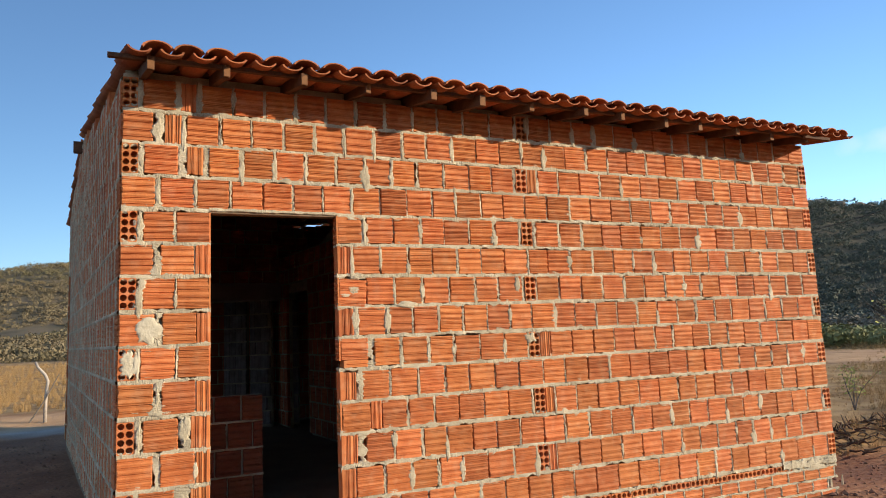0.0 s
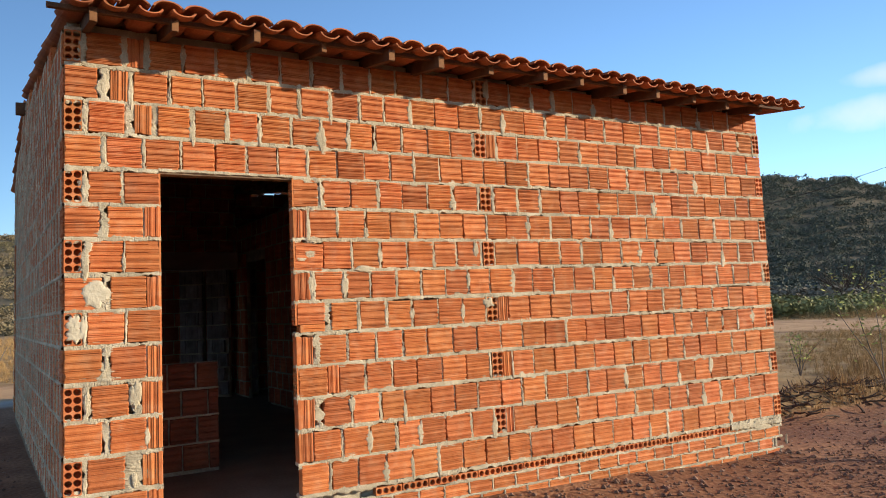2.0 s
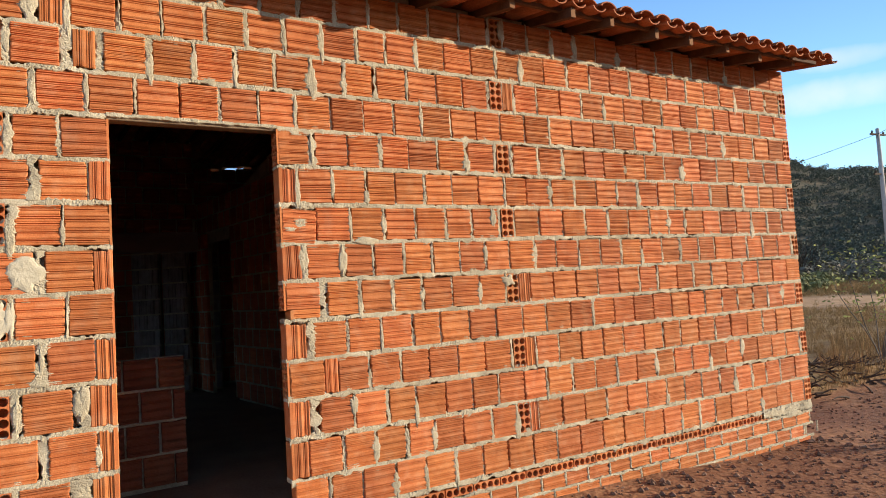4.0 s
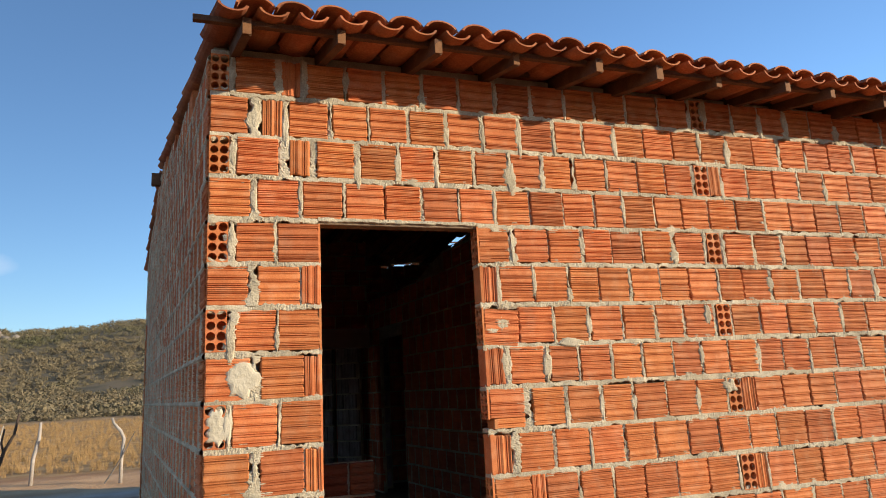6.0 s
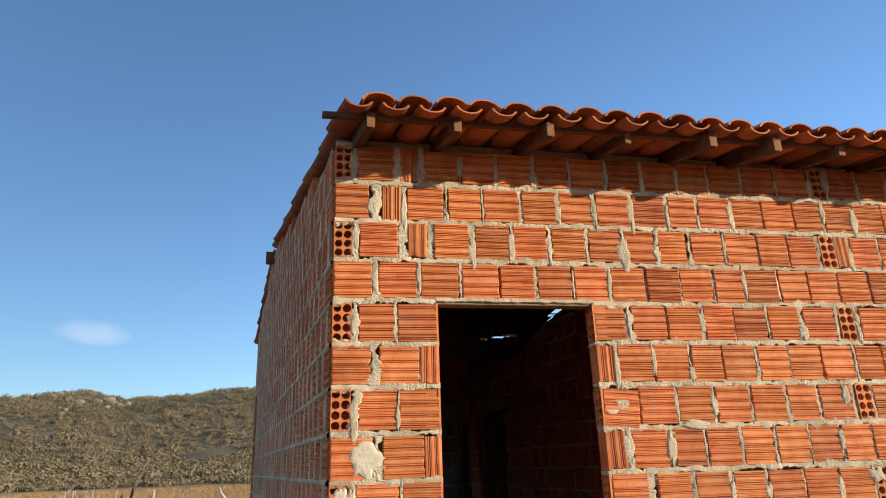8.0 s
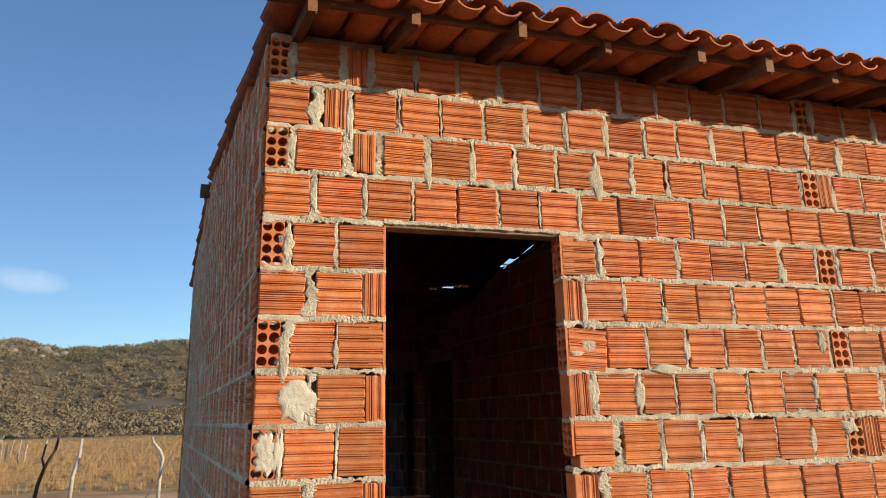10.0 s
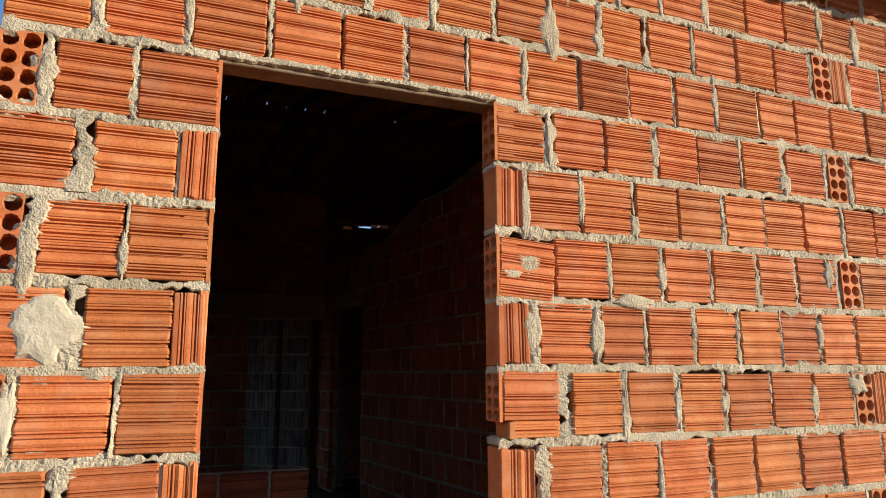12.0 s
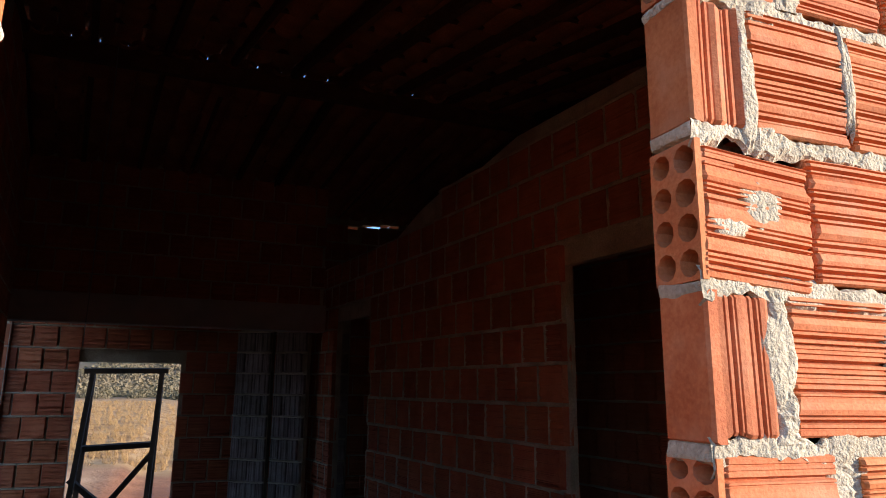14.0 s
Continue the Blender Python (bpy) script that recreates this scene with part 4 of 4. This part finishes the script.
brick_face("wall_low", "unfinished low wall inside the doorway, its blocks coloured dark for the room's shade", at(1.25, 0.1), (1, 0), 1.08, (0, 1), lambda s: 0.82, -0.12, seed=12, stock=DIMMED, clay=CLAY_DIMMED)


# blocks of the stubs, their paleness standing in for daylight on the ribs
DAYLIT = [mesh_of("brick", ribbed_brick(BW, BH, True, seed=i + 140, groups=3), DAYLIT_CLAY) for i in range(3)]


def stub_wall(x0, y0, x1, y1, seed):
    """A short end of wall, its ribs upright and coloured pale for the daylight of the side opening."""
    d = Vector((x1 - x0, y1 - y0))
    brick_face("wall_stub", "short stub of wall, its upright ribs coloured pale for daylight", (x0, y0), d, d.length, (-d.y, d.x), lambda s: 1.98, -0.12, seed=seed, thick=0.10, stock=DAYLIT, clay=DAYLIT_CLAY, mortar=0.012)


for i, (x0, y0, x1, y1) in enumerate(((1.272, 6.48, 1.572, 6.26), (1.626, 6.26, 1.883, 6.02), (2.04, 6.10, 2.306, 5.99))):
    stub_wall(x0, y0, x1, y1, 30 + i)


def trestle():
    """A builder's timber trestle standing in the back doorway."""
    x0, x1, y, zb = -0.06, 0.58, 7.0, ground_z(0.2, 7.25) - 0.01
    base = tagged(new("trestle"), "dark timber builder's trestle with crossed braces in the doorway", "trestle")
    base.location = (0.16, y, zb)
    def bar(name, a, b, w=0.045, h=0.045):
        bm = bmesh.new()
        off = Vector((0.16, y, zb))
        add_bar(bm, Vector(a) - off, Vector(b) - off, w, h, up=(0.1, 1, 0.2))
        part(name, bm, WOOD_DARK, base)
    for x, lean in ((x0, -0.10), (x1, -0.05)):
        bar("leg", (x + lean, y - 0.22, zb), (x, y, 1.45))
        bar("leg", (x + lean + 0.03, y + 0.25, zb), (x, y + 0.05, 1.45))
    bar("top_rail", (x0 - 0.08, y, 1.455), (x1 + 0.06, y, 1.47), 0.05, 0.05)
    bar("rail", (x0 - 0.06, y - 0.02, 0.70), (x1, y - 0.02, 0.735), 0.05, 0.06)
    bar("brace", (x0 - 0.10, y - 0.06, 0.42), (x1 - 0.05, y - 0.06, -0.15), 0.05, 0.05)
    bar("brace", (x1 - 0.02, y - 0.09, 0.66), (x0 + 0.02, y - 0.09, -0.12), 0.05, 0.05)
    return base


trestle()


def hanging_wire():
    bm = bmesh.new()
    pts = [(0.165 + 0.004 * math.sin(i), 4.0, 3.55 - 2.0 * i / 10) for i in range(11)]
    add_tube(bm, pts, [0.0035] * 11, 5)
    tagged(part("hanging_wire", bm, STEEL), "thin grey wire hanging from the roof", "wire")


hanging_wire()


# ---- outside: posts, poles, plants, clods ----
def bent_post(name, label, pts, radii, fork=None, mat=POST, sprig=None):
    base = tagged(new(name), label, "fence post", "posts of the field fence")
    base.location = pts[0]
    o = Vector(pts[0])
    bm = bmesh.new()
    add_tube(bm, [Vector(p) - o for p in pts], radii, 8)
    part("stake", bm, mat, base, smooth=True)
    if fork:
        bm = bmesh.new()
        add_tube(bm, [Vector(p) - o for p in fork], [radii[-1] * (1.1 - 0.15 * i) for i in range(len(fork))], 7)
        part("branch", bm, mat, base, smooth=True)


g = ground_z(-1.5, 11.2)
bent_post("fence_post", "pale crooked fence stake bent at the top", [(-1.60, 11.2, g - 0.1), (-1.60, 11.2, g + 0.42), (-1.57, 11.2, g + 0.80), (-1.63, 11.2, g + 0.94), (-1.75, 11.2, g + 1.08), (-1.79, 11.2, g + 1.19)], [0.036, 0.034, 0.032, 0.031, 0.028, 0.022])
bm = bmesh.new()
add_tube(bm, [(-1.86, 11.15, g + 0.02), (-1.64, 11.15, g + 0.38), (-1.50, 11.15, g + 0.66), (-1.38, 11.15, g + 0.92)], [0.016, 0.014, 0.012, 0.009], 6)
tagged(part("leaning_stick", bm, TWIG), "thin dark stick leaning against a fence stake", "stick")
g = ground_z(-3.1, 12)
bent_post("fence_post", "pale fence stake with a bowed top", [(-3.25, 12, g - 0.1), (-3.23, 12, g + 0.5), (-3.15, 12, g + 0.88), (-3.14, 12, g + 1.17)], [0.038, 0.036, 0.032, 0.027])
bent_post("fence_post", "dark forked fence stake", [(-3.76, 11.6, g - 0.1), (-3.70, 11.6, g + 0.4), (-3.62, 11.6, g + 0.7), (-3.48, 11.6, g + 0.98), (-3.42, 11.6, g + 1.36)], [0.036, 0.034, 0.031, 0.026, 0.02],
          [(-3.63, 11.6, g + 0.68), (-3.68, 11.6, g + 0.84), (-3.64, 11.6, g + 1.10)], WOOD_DARK)
rnd = random.Random(77)
for i in range(12):
    f = i / 11
    x, y = (lerp(-10.4, -8.2, f) + rnd.uniform(-0.08, 0.08), lerp(29.2, 27.4, f)) if i < 11 else (-7.6, 27.0)
    g = ground_z(x, y)
    h = rnd.uniform(0.7, 0.95)
    bent_post("fence_post", "thin pale stake of the far fence", [(x, y, g - 0.1), (x + rnd.uniform(-0.03, 0.03), y, g + h * 0.5), (x + rnd.uniform(-0.07, 0.07), y, g + h)], [0.026, 0.024, 0.02])


def utility_pole(az, dist, top, wide):
    x, y = 0.2 + dist * math.sin(radians(az)), -4 + dist * math.cos(radians(az))
    g = ground_z(x, y)
    base = tagged(new("utility_pole"), "grey concrete utility pole above the scrub", "pole", "power line poles")
    base.location = (x, y, g)
    bm = bmesh.new()
    add_tube(bm, [(0, 0, -0.3), (0, 0, (top - g) * 0.5), (0, 0, top - g)], [wide, wide * 0.8, wide * 0.6], 10)
    part("shaft", bm, CONCRETE, base, smooth=True)
    for dz in (0.35, 2.6):
        bm = bmesh.new()
        add_bar(bm, (-0.7, 0.05, top - g - dz), (0.7, -0.05, top - g - dz), 0.09, 0.09)
        part("crossarm", bm, WOOD_DARK, base)
        for sx in (-0.6, 0.0, 0.6):
            bm = bmesh.new()
            add_tube(bm, [(sx, 0, top - g - dz + 0.04), (sx, 0, top - g - dz + 0.12), (sx, 0, top - g - dz + 0.2)], [0.045, 0.06, 0.03], 8)
            part("insulator", bm, WOOD_DARK, base)
    return Vector((x, y, top))


p1 = utility_pole(64.2, 45, 8.6, 0.16)
p2 = utility_pole(65.8, 36, 8.2, 0.19)
far_end = Vector((120 * math.sin(radians(47)), 120 * math.cos(radians(47)), 15.5))
for k, (a, b) in enumerate(((p1, far_end), (p1, far_end + Vector((1.5, -1, 0.6))), (p2, p1))):
    bm = bmesh.new()
    pts = []
    for i in range(17):
        f = i / 16
        q = a.lerp(b, f)
        pts.append((q.x, q.y, q.z - 0.3 - (1.6 if k < 2 else 0.2) * 4 * f * (1 - f)))
    add_tube(bm, pts, [0.016] * 17, 4)
    tagged(part("power_cable", bm, WOOD_DARK), "thin overhead power cable", "cable", "power line cables")


def sapling(x, y, h, seed, leaf, label, leaves=170, size=0.035):
    rnd = random.Random(seed)
    g = ground_z(x, y)
    base = tagged(new("shrub"), label, "shrub")
    base.location = (x, y, g)
    tips = []
    bm = bmesh.new()
    for i in range(7):
        a = rnd.uniform(0, 6.28)
        pts, p, d = [Vector((0, 0, -0.03))], Vector((0, 0, 0)), Vector((math.cos(a) * 0.32, math.sin(a) * 0.32, 1))
        for k in range(6):
            p = p + d * (h / 6) * rnd.uniform(0.7, 1.1)
            d += Vector((rnd.uniform(-0.25, 0.25), rnd.uniform(-0.25, 0.25), 0))
            pts.append(p.copy())
            if k > 1:
                tips.append(p.copy())
        add_tube(bm, pts, [0.011 - 0.0014 * k for k in range(7)], 5)
    part("stem", bm, TWIG, base)
    bm = bmesh.new()
    for _ in range(leaves):
        p = rnd.choice(tips) + Vector((rnd.gauss(0, 0.07), rnd.gauss(0, 0.07), rnd.gauss(0, 0.07))) * h
        d = Vector((rnd.gauss(0, 1), rnd.gauss(0, 1), rnd.gauss(0, 0.6))).normalized()
        e = d.orthogonal().normalized()
        s = size * rnd.uniform(0.6, 1.3)
        bm.faces.new([bm.verts.new(q) for q in (p - d * s, p + e * s * 0.5, p + d * s, p - e * s * 0.5)])
    tagged(part("foliage", bm, leaf, base), kind="stuff")


sapling(11.0, 1.85, 1.75, 3, LEAF_Y, "sparse yellow-green sapling among dry grass", 330, 0.04)
sapling(12.6, 4.4, 0.8, 4, LEAF_Y, "small yellowing shrub among dry grass", 150)
sapling(6.55, -0.75, 0.32, 5, LEAF_G, "low green weed on the bare earth", 110, 0.02)
sapling(6.95, -1.2, 0.25, 6, LEAF_G, "low green weed on the bare earth", 90, 0.02)


def dead_bush(x, y, h, seed):
    rnd = random.Random(seed)
    base = tagged(new("dead_bush"), "dark leafless thorn bush", "bush")
    base.location = (x, y, ground_z(x, y))
    for i in range(46):
        bm = bmesh.new()
        a, l = rnd.uniform(0, 6.28), rnd.uniform(0.1, 1.0)
        p, d, pts = Vector((0, 0, 0)), Vector((math.cos(a) * l, math.sin(a) * l, 1)), [Vector((0, 0, -0.1))]
        for k in range(5):
            p = p + d * h / 5 * rnd.uniform(0.7, 1.15)
            d += Vector((rnd.uniform(-0.4, 0.4), rnd.uniform(-0.4, 0.4), rnd.uniform(-0.2, 0.1)))
            pts.append(p.copy())
        add_tube(bm, pts, [0.06 - 0.009 * k for k in range(6)], 4)
        part("branch", bm, WOOD_DARK, base)


dead_bush(66 * math.sin(radians(58.8)), 66 * math.cos(radians(58.8)) - 4, 4.2, 8)

rnd = random.Random(91)
stocks = [clump(i + 200, 220, leaf=0.55) for i in range(5)]
spots = []
for _ in range(120):
    az, r = radians(rnd.uniform(44, 64)), rnd.uniform(45, 58)
    x, y = r * math.sin(az), r * math.cos(az)
    spots.append((x, y, ground_z(x, y) - 0.1, rnd.uniform(0.9, 2.3), rnd.uniform(0, 6.28)))
scatter("green_thicket", "low yellow-green thicket behind the dirt track", "thicket", stocks, spots, LEAF_G)
spots = []
for _ in range(420):
    az, r = radians(rnd.uniform(42, 74)), rnd.uniform(58, 98)
    x, y = r * math.sin(az), r * math.cos(az)
    spots.append((x, y, ground_z(x, y) - 0.2, rnd.uniform(1.2, 3.6) * (0.6 + r / 200), rnd.uniform(0, 6.28)))
scatter("bare_thicket", "grey-brown bare thorn trees at the hill's foot", "thicket", stocks, spots, THICKET)
spots = []
for _ in range(260):
    az, r = radians(rnd.uniform(-28, 2)), rnd.uniform(80, 110)
    x, y = r * math.sin(az), r * math.cos(az)
    spots.append((x, y, ground_z(x, y) - 0.2, rnd.uniform(1.0, 2.2), rnd.uniform(0, 6.28)))
scatter("tree_line", "brown thorn trees along the foot of the hills", "scrub", stocks, spots, SCRUB)


def clods():
    """Clods, rubble and small stones over the trampled earth beside the wall."""
    rnd = random.Random(55)
    vs, fs = [], []
    for i in range(6500):
        if rnd.random() < 0.75:
            x, y = rnd.uniform(1.5, 11), rnd.uniform(-1.6, -0.02) if rnd.random() < 0.55 else rnd.uniform(-1.5, 2.4)
            if 0 < x < 6.05 and y > -0.04:
                continue
        else:
            x, y = rnd.uniform(-2.6, -0.25), rnd.uniform(-0.5, 8)
            if x > -0.12 - SKEW * y:
                continue
        near = math.exp(-abs(y) * 1.2)
        s = rnd.uniform(0.005, 0.018) + 0.022 * (0.3 + near) * rnd.random() ** 5
        z = ground_z(x, y)
        b = len(vs)
        for k in range(6):
            a = (1, 0, 0), (-1, 0, 0), (0, 1, 0), (0, -1, 0), (0, 0, 1), (0, 0, -1)
            v = Vector(a[k]) * s * rnd.uniform(0.6, 1.3)
            vs.append((x + v.x, y + v.y, z + v.z * 0.7 + s * 0.2))
        for q in ((0, 2, 4), (2, 1, 4), (1, 3, 4), (3, 0, 4), (2, 0, 5), (1, 2, 5), (3, 1, 5), (0, 3, 5)):
            fs.append([b + j for j in q])
    me = bpy.data.meshes.new("earth_clods")
    me.from_pydata(vs, [], fs)
    me.materials.append(STONE)
    tagged(new("earth_clods"  , me), "clods, rubble and small stones on the earth", "rubble", kind="stuff")


clods()


def outcrops():
    rnd = random.Random(13)
    bm = bmesh.new()
    for az, r in ((-19.6, 385), (-19.1, 375), (-18.9, 360), (-16.5, 395), (-16.1, 390), (-14.9, 350), (-14.4, 345), (-15.8, 335), (-17.6, 330), (-20.6, 410), (-18.2, 300), (53.2, 400), (53.8, 385), (54.5, 395), (55.3, 380), (56, 385), (50, 395), (57.4, 370)):
        for _ in range(3):
            a = radians(az + rnd.uniform(-0.5, 0.5))
            rr = r + rnd.uniform(-14, 14)
            x, y = rr * math.sin(a), rr * math.cos(a)
            vs = bmesh.ops.create_icosphere(bm, subdivisions=2, radius=rnd.uniform(1.0, 2.6))["verts"]
            for v in vs:
                v.co *= 1 + 0.35 * noise.noise(v.co * 0.4 + Vector((az, r, 0)))
                v.co.z *= 0.7
                v.co += Vector((x, y, ground_z(x, y) + 0.5))
    tagged(part("rock_outcrops", bm, ROCK), "pale granite boulders near the hill crest", "rocks", kind="stuff")


outcrops()


def brushwood():
    """Grubbed-up roots and dead sticks lying along the heaped earth."""
    rnd = random.Random(64)
    bm = bmesh.new()
    for _ in range(300):
        x, y = rnd.uniform(6.7, 12.5), rnd.gauss(1.75, 0.3)
        a, l = rnd.uniform(0, 6.28), rnd.uniform(0.12, 0.45)
        z = ground_z(x, y)
        pts = [(x + math.cos(a) * l * f, y + math.sin(a) * l * f, z + 0.02 + 0.12 * rnd.random() * f) for f in (0, 0.35, 0.7, 1.0)]
        add_tube(bm, pts, [0.014, 0.012, 0.009, 0.005], 4)
    tagged(part("brushwood", bm, WOOD_DARK), "grubbed-up roots and dead sticks on the earth bank", "brushwood", kind="stuff")


brushwood()
